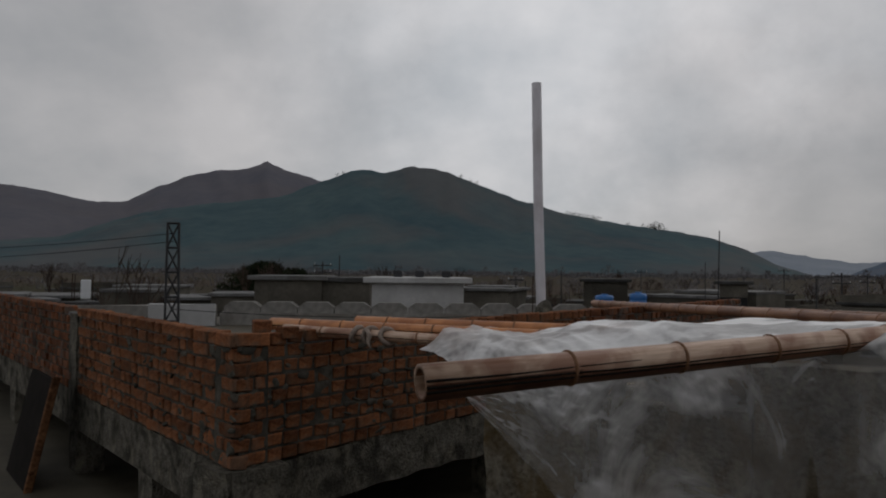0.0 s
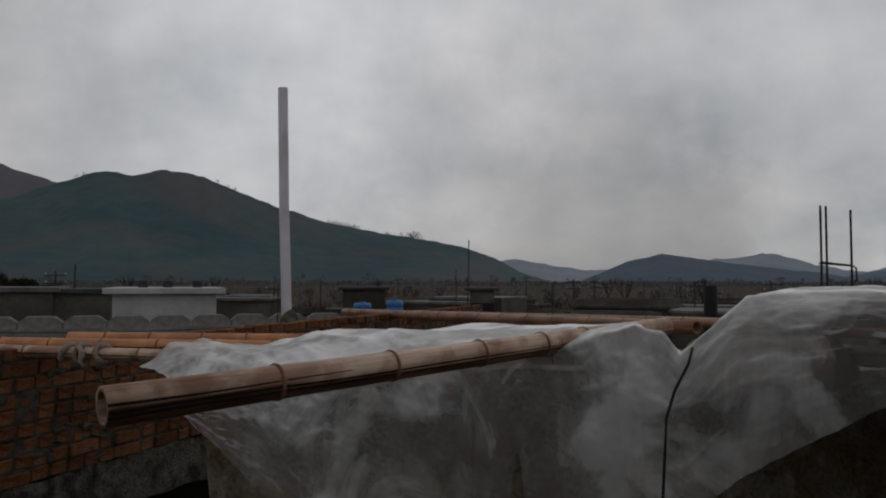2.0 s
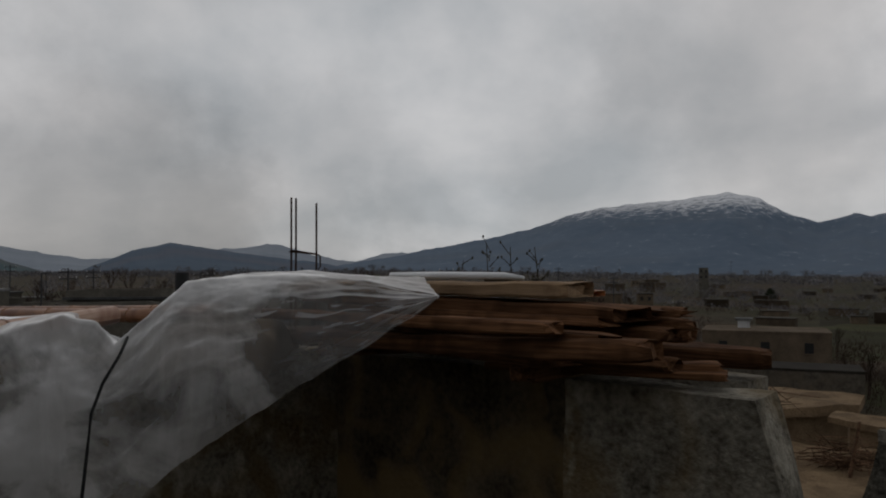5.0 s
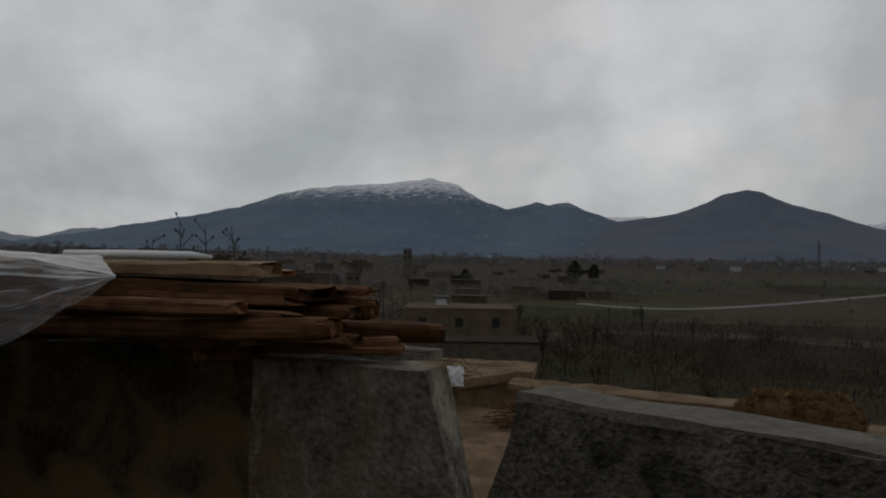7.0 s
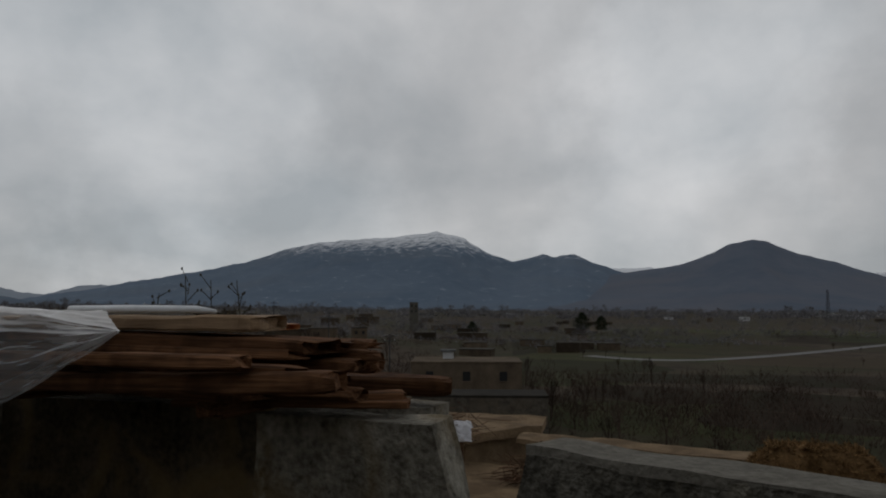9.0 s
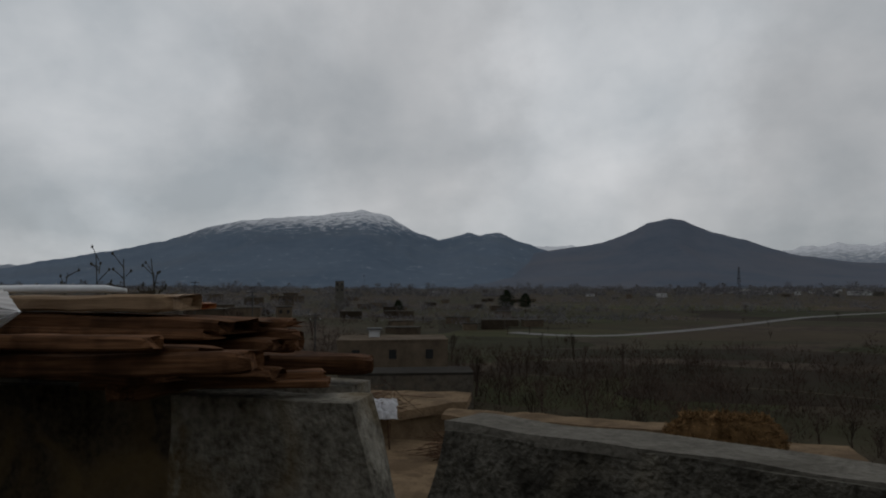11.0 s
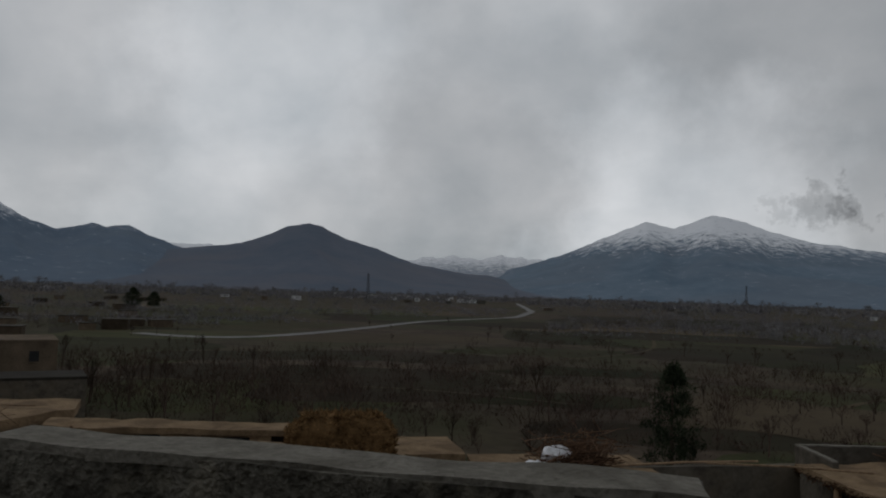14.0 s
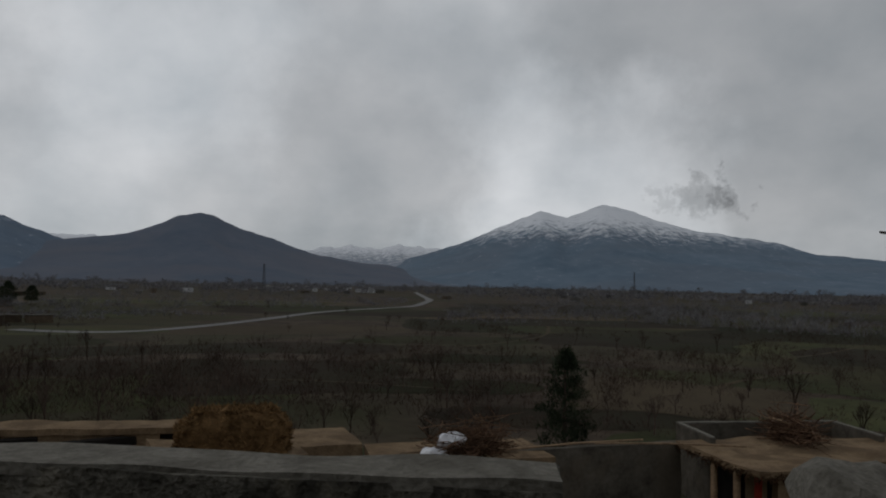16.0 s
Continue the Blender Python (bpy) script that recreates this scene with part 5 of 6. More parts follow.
for k in range(13):
    if merlon_mesh is None:
        bm = bmesh.new()
        front = [bm.verts.new((x, 0, z)) for x, z in outline]
        f = bm.faces.new(front)
        ext = bmesh.ops.extrude_face_region(bm, geom=[f])["geom"]
        for v in [g for g in ext if isinstance(g, bmesh.types.BMVert)]:
            v.co.y += 0.28
        bmesh.ops.recalc_face_normals(bm, faces=bm.faces[:])
        merlon_mesh = bpy.data.meshes.new("merlon")
        bm.to_mesh(merlon_mesh)
        merlon_mesh.materials.append(M_PALEWALL)
    ob = new("merlon", merlon_mesh)
    ob.parent = yard
    ob.matrix_local = pose(0.45 + k * 0.74, 0.01, 0.96)

house((-1.05, 32.5), 1, (3.6, 5.0, 1.36), "whitewashed flat-roofed room with a broad white roof slab", wall=M_WHITEWASH, roof=M_WHITEWASH, windows=0, eaves=0.32, foot=-5)
for x in (-1.9, -1.0, 0.1):
    bm = bmesh.new()
    box(bm, (0.36, 0.36, 0.28), Matrix.Translation((x, 32.0, 1.71)), 0.03)
    tagged(part("roof_block", bm, M_STEEL), "small dark block standing on the white roof", "roof block", "roof blocks")
house((-7.9, 40.5), 4, (3.3, 5, 1.32), "low brown plastered house without windows", windows=0, foot=-6)
house((-5.0, 41.0), 2, (2.4, 5, 1.25), "low grey plastered house", windows=0, foot=-6)
rnd = random.Random(12)
KINDS = ["grey plastered flat-roofed village house", "brown mud-plastered flat-roofed village house", "low concrete house with a thin roof slab", "village house with a parapet round its flat roof"]
for k in range(150):
    bearing = -34 + 98 * (k + rnd.random()) / 150
    dist = rnd.choice((62, 70, 85, 105, 135, 170, 210)) * rnd.uniform(0.92, 1.1)
    if (-14 < bearing < 4 and dist < 60) or (6 < bearing < 18 and dist < 72):
        dist = 84
    top = EYE - dist * math.tan(radians(rnd.uniform(1.3, 3.0) if bearing > 5 else rnd.uniform(1.2, 2.6)))
    if bearing > 50:
        top -= dist * math.tan(radians(1.0 + 0.05 * (bearing - 50)))
    style = rnd.randrange(4)
    house(place_at(bearing, dist), -bearing + rnd.uniform(-25, 25), (rnd.uniform(3, 8), rnd.uniform(4, 7), top), KINDS[style], windows=rnd.choice((1, 2, 3)), eaves=rnd.uniform(0.05, 0.35),
          parapet=0.5 if style == 3 else 0.0, foot=-9 - dist * 0.03)
M_FARM = material("farm_wall", (0.045, 0.034, 0.024), (0.105, 0.08, 0.056), 0.5, 0.95, 0.0, 6, per_object=0.6)
M_FARMROOF = material("farm_roof", (0.03, 0.026, 0.021), (0.075, 0.066, 0.054), 0.5, 0.9, 0.0, 5, per_object=0.6)
for k in range(46):
    bearing, dist = rnd.uniform(56, 87), rnd.uniform(190, 640)
    x, y = place_at(bearing, dist)
    foot = ground_height(x, y)
    house((x, y), -bearing + rnd.uniform(-15, 15), (rnd.uniform(4, 11), rnd.uniform(4, 7), foot + rnd.uniform(2.0, 3.2) + 0.004 * dist * (bearing < 70)), "low brown farm house on the plain", wall=M_FARM, roof=M_FARMROOF, windows=rnd.choice((0, 0, 2)), eaves=0.3, foot=foot - 1, group="plain houses")
# a few nearer ones
house((12.6, 59.5), -12, (3.2, 5, 1.15), "small house with a thin overhanging slab", windows=1)
house((21.6, 57.0), -20, (1.9, 3, 1.1), "roof room with dark openings under a slab", windows=2, eaves=0.4)
house((92.3, 22.7), -76, (13, 8, -5.1), "long low brown farm house with small dark windows", wall=M_FARM, roof=M_FARM, windows=3, eaves=0.08, foot=-14)
house((73.2, 16.6), -77, (12.6, 5, -6.85), "low grey plastered wall of a farm shed", wall=M_GREYWALL, roof=M_FARMROOF, windows=0, eaves=0.05, foot=-14)
house((93.0, 25.2), -76, (1.3, 1.3, -4.0), "white stair room on the farm house roof", wall=M_WHITEWASH, windows=0, foot=-5.3)
house((381, 122.5), -72, (4.4, 5, 2.6), "tall square brick tower house far off", windows=2, storeys=2, foot=-16)


def tank(place, r, h):
    root = thing("water_tank", place, 0, "blue plastic water tank on a roof", "water tank", "water tanks")
    bm = bmesh.new()
    tube(bm, [(0, 0, z * h) for z in (0, 0.02, 0.3, 0.33, 0.36, 0.6, 0.63, 0.66, 0.85, 0.93)], [r * f for f in (0.97, 1, 1, 0.95, 1, 1, 0.95, 1, 1, 0.85)], 18)
    smooth(part("body", bm, M_TANK, root))
    bm = bmesh.new()
    tube(bm, [(0, 0, 0.92 * h), (0, 0, 1.0 * h)], r * 0.4, 14)
    part("lid", bm, M_TANK, root)


house((11.4, 50.6), -13, (6, 4, -0.95), "flat roof that carries two blue tanks", windows=1)
tank((10.3, 48.95, -0.73), 0.58, 1.22)
tank((12.4, 48.7, -0.73), 0.54, 1.38)


def pole(place, foot, top, label, arms=0, r=0.06, turn=0.0, lean=0.0):
    root = thing("utility_pole", (*place, foot), turn, label, "pole", "poles")
    bm = bmesh.new()
    tube(bm, [(0, 0, 0), (lean, 0, top - foot)], [r, r * 0.7], 8)
    part("shaft", bm, M_STEEL, root)
    for k in range(arms):
        bm = bmesh.new()
        box(bm, (1.5, 0.09, 0.09), Matrix.Translation((0, 0, top - foot - 0.3 - 0.55 * k)))
        arm = part("crossarm", bm, M_STEEL, root)
        for x in (-0.65, 0, 0.65):
            bm = bmesh.new()
            tube(bm, [(x, 0, top - foot - 0.28 - 0.55 * k), (x, 0, top - foot - 0.1 - 0.55 * k)], 0.04, 6)
            part("insulator", bm, M_WHITEWASH, arm)
    return root


pole((13.45, 37.7), -5, 3.98, "thin tall steel mast on a village house", r=0.04, lean=0.15)
pole((12.95, 37.85), -5, 2.4, "thin steel mast on a village house", r=0.03)
pole((-5.5, 39.6), -5, 2.6, "thin pale mast in the village", r=0.05, lean=0.1)
for bearing, dist, el in ((27.5, 70, 0.15), (29, 85, 0.1), (36, 75, -0.1), (36.5, 90, 0.2), (41, 80, 0.0), (24, 110, 0.4), (-9, 60, 0.6), (66, 110, -0.5), (70.5, 95, -2.2), (62, 130, 0.2), (74, 420, 0.6)):
    pole(place_at(bearing, dist), -9, EYE + dist * math.tan(radians(el)), "dark utility pole with crossarms in the village", arms=2, r=0.09, turn=-bearing + 20)

more = random.Random(61)
for k in range(22):
    bearing, dist = more.uniform(-32, 62), more.uniform(55, 130)
    pole(place_at(bearing, dist), -9, EYE + dist * math.tan(radians(more.uniform(-0.9, 0.5))), "thin dark pole among the village roofs", arms=k % 3 == 0, r=0.07, turn=-bearing + more.uniform(-30, 30))


def lattice(place, foot, top, w0, w1, label, bays=9, name="lattice_tower", r=0.02):
    """A steel lattice mast of four legs with cross bracing."""
    root = thing(name, (*place, foot), 20, label, "lattice mast", "lattice masts")
    h = top - foot
    corners = ((-1, -1), (1, -1), (1, 1), (-1, 1))

    def at(k, z):
        w = (w0 + (w1 - w0) * z / h) / 2
        return Vector((corners[k % 4][0] * w, corners[k % 4][1] * w, z))

    for k in range(4):
        bm = bmesh.new()
        tube(bm, [at(k, 0), at(k, h)], r, 5)
        part("leg", bm, M_STEEL, root)
    for j in range(bays):
        z0, z1 = h * j / bays, h * (j + 1) / bays
        bm = bmesh.new()
        for k in range(4):
            tube(bm, [at(k, z0), at(k + 1, z1)], r * 0.7, 4)
            tube(bm, [at(k, z1), at(k + 1, z1)], r * 0.7, 4)
        part("bracing", bm, M_STEEL, root)
    return root


lattice((-5.03, 14.15), -4.6, 2.69, 0.34, 0.20, "dark steel lattice power pole behind the brick wall", bays=16, r=0.024)
for bearing, dist, el, w in ((101.0, 790, 0.96, 3.4), (128.2, 1100, 0.9, 3.2)):
    lattice(place_at(bearing, dist), VALLEY, EYE + dist * math.tan(radians(el)), w, 0.9, "far steel power pylon on the plain", bays=8, r=0.14)

# wires between the poles
bm = bmesh.new()
for a, b, sag in (((-5.0, 14.1, 2.5), (-40, 40, 4.6), 1.0), ((-5.0, 14.1, 2.35), (-40, 38, 3.9), 1.0), ((-5.0, 14.1, 1.1), (5.6, 15.3, 1.35), 0.25)):
    a, b = Vector(a), Vector(b)
    tube(bm, [a.lerp(b, k / 20) - Vector((0, 0, sag * 4 * (k / 20) * (1 - k / 20))) for k in range(21)], 0.007, 4, False)
tagged(part("overhead_wires", bm, M_CABLE), "thin overhead wires from the lattice pole", "wires", kind="stuff")


# ---- fields, road and trees of the valley ----
M_ROAD = material("pale_road", (0.108, 0.105, 0.101), (0.176, 0.173, 0.169), 0.05, 0.8, 0.0, 1.0)
M_FIELD = material("green_field", (0.018, 0.021, 0.009), (0.05, 0.051, 0.021), 0.09, 0.95, 0.0, 0.8, (0.04, 0.03, 0.018), 0.02, 0.6, per_object=0.5)
M_FALLOW = material("fallow_field", (0.048, 0.036, 0.022), (0.078, 0.060, 0.037), 0.04, 0.95, 0.0, 0.8, per_object=0.3)
M_BANK = material("ploughed_field", (0.016, 0.012, 0.007), (0.034, 0.026, 0.016), 0.08, 0.95, 0.0, 1.0, (0.02, 0.022, 0.01), 0.02, 0.6)
M_BARK = material("bare_tree", (0.024, 0.017, 0.013), (0.08, 0.057, 0.045), 3, 0.95, 0.0, 20, per_object=0.5)
M_SCRUB = material("bare_scrub", (0.018, 0.012, 0.009), (0.085, 0.06, 0.047), 0.07, 0.95, 0.0, 10, per_island=0.35)
# distance haze put into the tones, paler and greyer than the scrub
M_WOODS = material("hazed_winter_woods", (0.085, 0.083, 0.09), (0.18, 0.172, 0.176), 0.012, 0.95, 0.0, 2, per_island=0.35)
M_PINE = material("dark_needles", (0.010, 0.014, 0.008), (0.026, 0.034, 0.017), 1.0, 0.9, 0.0, 6, per_island=0.4)


def ribbon(name, pts, width, z, mat, label, category="road"):
    """A strip of ground along a line."""
    bm = bmesh.new()
    pts = [Vector((x, y, 0)) for x, y in pts]
    fine = []
    for a, b in zip(pts, pts[1:]):
        n = max(2, int((b - a).length / 12))
        fine += [a.lerp(b, k / n) for k in range(n)]
    fine.append(pts[-1])
    for _ in range(3):
        fine = [fine[0]] + [(a + b * 2 + c) / 4 for a, b, c in zip(fine, fine[1:], fine[2:])] + [fine[-1]]
    left, right = [], []
    for k, p in enumerate(fine):
        d = (fine[min(k + 1, len(fine) - 1)] - fine[max(k - 1, 0)]).normalized()
        n = Vector((-d.y, d.x, 0)) * width / 2 * (1 + 0.35 * noise.noise(p * 0.05))
        left.append(bm.verts.new((p.x + n.x, p.y + n.y, z)))
        right.append(bm.verts.new((p.x - n.x, p.y - n.y, z)))
    for k in range(len(fine) - 1):
        bm.faces.new((left[k], right[k], right[k + 1], left[k + 1]))
    bmesh.ops.recalc_face_normals(bm, faces=bm.faces[:])
    return tagged(part(name, bm, mat), label, category, kind="structure")


LANE = [(240, 21), (230, 12), (221, -4), (235, -19), (261, -39), (300, -64), (349, -93), (382, -125), (426, -173), (560, -241), (720, -300), (911, -371)]
ribbon("road", LANE, 5.5, VALLEY + 0.14, M_ROAD, "pale wet road winding across the plain")
for pts, w in (([(138, 30), (131, 7), (125, -6), (119, -34), (103, -45), (98, -52)], 0.9), ([(89, -84), (98, -97), (101, -109)], 1.3), ([(120, -127), (113, -123), (105, -119), (101, -110)], 1.0), ([(125, -139), (130, -156), (137, -174), (150, -200)], 1.1),
               ([(160, -70), (190, -120), (240, -150)], 1.2), ([(380, -230), (420, -262), (505, -347)], 3)):
    ribbon("path", pts, w, VALLEY + 0.12, M_FALLOW, "pale earth path between the fields", "path")

rnd = random.Random(5)
for k in range(64):
    bearing = rnd.uniform(76, 152)
    dist = 62 * (9.0 ** rnd.random())
    x, y = place_at(bearing, dist)
    w, d = dist * rnd.uniform(0.15, 0.4), dist * rnd.uniform(0.12, 0.3)
    c, s = math.cos(radians(-bearing + rnd.uniform(-14, 14))), math.sin(radians(-bearing))
    bm = bmesh.new()
    corners = []
    for i in range(26):
        a = 2 * math.pi * i / 26
        r = (1 + 0.35 * noise.noise(Vector((math.cos(a) * 1.5, math.sin(a) * 1.5, k * 3.3)))) / (abs(math.cos(a)) ** 4 + abs(math.sin(a)) ** 4) ** 0.25
        corners.append((w / 2 * r * math.cos(a), d / 2 * r * math.sin(a)))
    bm.faces.new([bm.verts.new((x + p * c - q * s, y + p * s + q * c, VALLEY + 0.02 + 0.001 * k)) for p, q in corners])
    bmesh.ops.recalc_face_normals(bm, faces=bm.faces[:])
    mat = rnd.choice((M_FIELD, M_FIELD, M_FIELD, M_BANK, M_FALLOW) if k % 5 == 0 else (M_FIELD, M_FIELD, M_BANK))
    tagged(part("field", bm, mat), "dull green field" if mat == M_FIELD else "brown fallow field in winter", "field", kind="structure")
bm = bmesh.new()
bm.faces.new([bm.verts.new((x, y, VALLEY + 0.1)) for x, y in ((150.6, -44.5), (160.2, -65.8), (145, -58.4), (140.3, -43.8))])
tagged(part("field", bm, M_FALLOW), "pale tan fallow strip", "field", kind="structure")


def bare_tree(seed, height, spread=0.5, levels=4):
    """A leafless tree: a tapered trunk and limbs that fork into twigs."""
    rnd = random.Random(seed)
    trunk, crown = bmesh.new(), bmesh.new()

    def grow(p, d, length, r, level):
        q = p + d * length
        mid = p.lerp(q, 0.5) + Vector((rnd.uniform(-1, 1), rnd.uniform(-1, 1), 0)) * length * 0.07
        tube(trunk if level == 0 else crown, [p, mid, q], [r, r * 0.85, r * 0.65], 6 if level == 0 else 3, False)
        if level >= levels:
            return
        for k in range(rnd.choice((3, 3, 4)) if level else 5):
            a = rnd.uniform(0, 2 * math.pi)
            nd = (d + Vector((math.cos(a), math.sin(a), rnd.uniform(0.0, 0.6))) * spread * rnd.uniform(0.7, 1.5)).normalized()
            grow(q if rnd.random() < 0.6 else p.lerp(q, rnd.uniform(0.5, 1)), nd, length * rnd.uniform(0.55, 0.82), max(0.014, r * 0.5), level + 1)

    grow(Vector((0, 0, 0)), Vector((rnd.uniform(-0.08, 0.08), rnd.uniform(-0.08, 0.08), 1)).normalized(), height * 0.32, height * 0.022, 0)
    root = thing("bare_tree", label="leafless grey-brown tree among the winter fields", category="tree", group="valley trees")
    part("trunk", trunk, M_BARK, root)
    part("crown", crown, M_BARK, root)
    return root


models = [bare_tree(3, 5.5), bare_tree(7, 7.0, 0.42), bare_tree(11, 4.5, 0.75), bare_tree(19, 8.0, 0.3), bare_tree(23, 6.0, 0.6)]
spots = [(110.9, -28.7), (74.6, -23.7), (74.2, -26), (100.7, -44.3), (72.2, -53.3), (106, -18), (103, -5.5), (115, 14.7), (136, 30.2), (136.6, 25.7), (104, 14), (110, 11.6), (106.5, -1.8), (92.7, -23.4)]
rnd = random.Random(77)
for k in range(200):
    bearing = rnd.uniform(72, 152)
    dist = 68 * (6.5 ** (rnd.random() ** 1.1))
    if rnd.random() < 0.16:
        bearing, dist = rnd.gauss(84, 6), rnd.uniform(75, 150)
    spots.append(place_at(bearing, dist))
for k, (x, y) in enumerate(spots):
    m = pose(x, y, VALLEY + 0.3 if math.hypot(x, y) > 66 else ground_height(x, y), 0, 0, rnd.uniform(0, 360)) @ Matrix.Diagonal((*([rnd.uniform(0.38, 0.85)] * 3), 1))
    if k < len(models):
        models[k].matrix_world = m
    else:
        t = copy_thing(models[rnd.randrange(5)], Matrix())
        t.matrix_world = m
# trees among the village houses
for k in range(90):
    bearing, dist = rnd.uniform(-34, 90), rnd.uniform(60, 200)
    t = copy_thing(models[rnd.randrange(5)], Matrix())
    t.matrix_world = pose(*place_at(bearing, dist), ground_height(*place_at(bearing, dist)) - 0.1, 0, 0, rnd.uniform(0, 360))
    tagged(t, "leafless grey-brown tree among the village houses", group="village trees")


for k, (bearing, dist, size) in enumerate(((-22.9, 30, 1.05), (-25.5, 33, 0.9), (-20.2, 36, 0.85), (-27.8, 31, 0.8), (-15.5, 48, 0.9))):
    t = copy_thing(models[(0, 2, 4, 1, 2)[k]], Matrix())
    t.matrix_world = pose(*place_at(bearing, dist), -4.6, 0, 0, 70 * k) @ Matrix.Diagonal((size, size, size * (1.3 if k < 3 else 1.1), 1))
    tagged(t, "leafless dark tree behind the lattice pole", group="village trees")


def clump(bm, rnd, x, y, z, r, h, count, leaf):
    """A tangle of small leaf-like faces."""
    for _ in range(count):
        a, q = rnd.uniform(0, 6.283), rnd.random() ** 0.5
        p = Vector((x + r * q * math.cos(a), y + r * q * math.sin(a), z + h * rnd.random() * (1 - 0.5 * q)))
        d = Vector((rnd.gauss(0, 0.7), rnd.gauss(0, 0.7), rnd.gauss(0.4, 1))).normalized() * leaf * 1.3
        e = Vector((rnd.gauss(0, 1), rnd.gauss(0, 1), rnd.gauss(0, 1))).normalized() * leaf * 0.3
        bm.faces.new([bm.verts.new(p + v) for v in (-d, e, d)])


# hedges, orchards and far woods nobody could count


def on_lane(x, y):
    """True on the road and on the strip before it, which stays open."""
    for (ax, ay), (bx, by) in zip(LANE, LANE[1:]):
        dx, dy = bx - ax, by - ay
        s = min(1, max(0, ((x - ax) * dx + (y - ay) * dy) / (dx * dx + dy * dy)))
        gap = math.hypot(x - ax - s * dx, y - ay - s * dy)
        if gap < 9 or (gap < 60 and math.hypot(x, y) < math.hypot(ax + s * dx, ay + s * dy)):
            return True
    return False


gen = np.random.default_rng(17)


def slivers(name, mat, label, category, batches):
    """Thin twig-like faces in their thousands; batches of (centres, radius, height, blades for each, length, width)."""
    tips = []
    for centres, radius, height, blades, length, width in batches:
        n = len(centres) * blades
        c = np.repeat(np.array(centres), blades, axis=0)
        size = np.repeat(gen.uniform(0.65, 1.35, len(centres)), blades)
        a, q = gen.uniform(0, 2 * np.pi, n), gen.random(n) ** 0.6
        h = gen.random(n) ** 0.8
        lean = np.stack([np.cos(a) * q, np.sin(a) * q], 1)
        p = np.empty((n, 3))
        p[:, :2] = c[:, :2] + lean * (radius * size * (0.45 + 0.55 * np.sin(np.pi * np.minimum(1, h * 0.8 + 0.12))))[:, None]
        p[:, 2] = c[:, 2] + height * size * h
        d = np.stack([lean[:, 0] * 0.7 + gen.normal(0, 0.3, n), lean[:, 1] * 0.7 + gen.normal(0, 0.3, n), gen.uniform(0.4, 1.2, n)], 1)
        d *= (length * size * gen.uniform(0.5, 1.3, n) / np.linalg.norm(d, axis=1))[:, None]
        w = np.stack([gen.normal(0, 1, n), gen.normal(0, 1, n), gen.normal(0, 0.4, n)], 1)
        w *= (width / np.linalg.norm(w, axis=1))[:, None]
        tips.append(np.stack([p - w, p + w, p + d], 1).reshape(-1, 3))
    co = np.concatenate(tips)
    me = bpy.data.meshes.new(name)
    me.from_pydata(co.tolist(), [], np.arange(len(co)).reshape(-1, 3).tolist())
    me.materials.append(mat)
    return tagged(new(name, me), label, category, kind="stuff")


def scatter(count, b0, b1, d0, d1, keep=None):
    """Spots between two bearings and two distances, evenly by the logarithm of the distance."""
    spots_ = []
    while len(spots_) < count:
        bearing, dist = gen.uniform(b0, b1), d0 * (d1 / d0) ** gen.random()
        x, y = place_at(bearing, dist)
        if on_lane(x, y) or (keep and not keep(x, y)):
            continue
        spots_.append((x, y, ground_height(x, y)))
    return spots_


def hedges(count, b0, b1, d0, d1, step):
    """Rows along the field edges."""
    spots_ = []
    for _ in range(count):
        bearing, dist = gen.uniform(b0, b1), d0 * (d1 / d0) ** gen.random()
        x, y = place_at(bearing, dist)
        turn, length = radians(-bearing + gen.normal(0, 16) + (90 if gen.random() < 0.18 else 0)), dist * gen.uniform(0.06, 0.3)
        for k in np.arange(-length / 2, length / 2, step * (0.6 + dist / 260)):
            px, py = x + math.cos(turn) * k + gen.normal(0, 0.6), y + math.sin(turn) * k + gen.normal(0, 0.6)
            if gen.random() < 0.8 and not on_lane(px, py):
                spots_.append((px, py, ground_height(px, py)))
    return spots_


def woody(x, y):
    return noise.noise(Vector((x * 0.011, y * 0.011, 4))) > 0.02


slivers("valley_scrub", M_SCRUB, "bare brown scrub and hedges between the fields", "scrub",
        [(scatter(620, 70, 155, 85, 420, woody), 1.8, 2.4, 46, 1.2, 0.045), 
         (hedges(190, 68, 156, 85, 420, 1.6), 0.7, 0.8, 16, 0.5, 0.05), 
         (scatter(120, 76, 100, 80, 170), 1.9, 3.4, 70, 1.1, 0.035), (scatter(420, 70, 152, 55, 150), 1.3, 1.2, 34, 0.6, 0.03)])
slivers("village_scrub", M_SCRUB, "bare brown trees and scrub among the houses", "scrub", [(scatter(160, -38, 80, 110, 300), 2.2, 2.6, 44, 1.3, 0.07)])
slivers("far_woods", M_WOODS, "winter woods greyed by haze that close the plain", "woods",
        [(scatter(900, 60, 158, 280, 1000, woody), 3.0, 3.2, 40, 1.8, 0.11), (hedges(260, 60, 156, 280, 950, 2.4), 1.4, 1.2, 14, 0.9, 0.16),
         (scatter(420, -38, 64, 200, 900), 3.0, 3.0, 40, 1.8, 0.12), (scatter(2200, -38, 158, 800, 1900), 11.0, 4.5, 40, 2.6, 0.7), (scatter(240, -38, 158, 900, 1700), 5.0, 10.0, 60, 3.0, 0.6)])


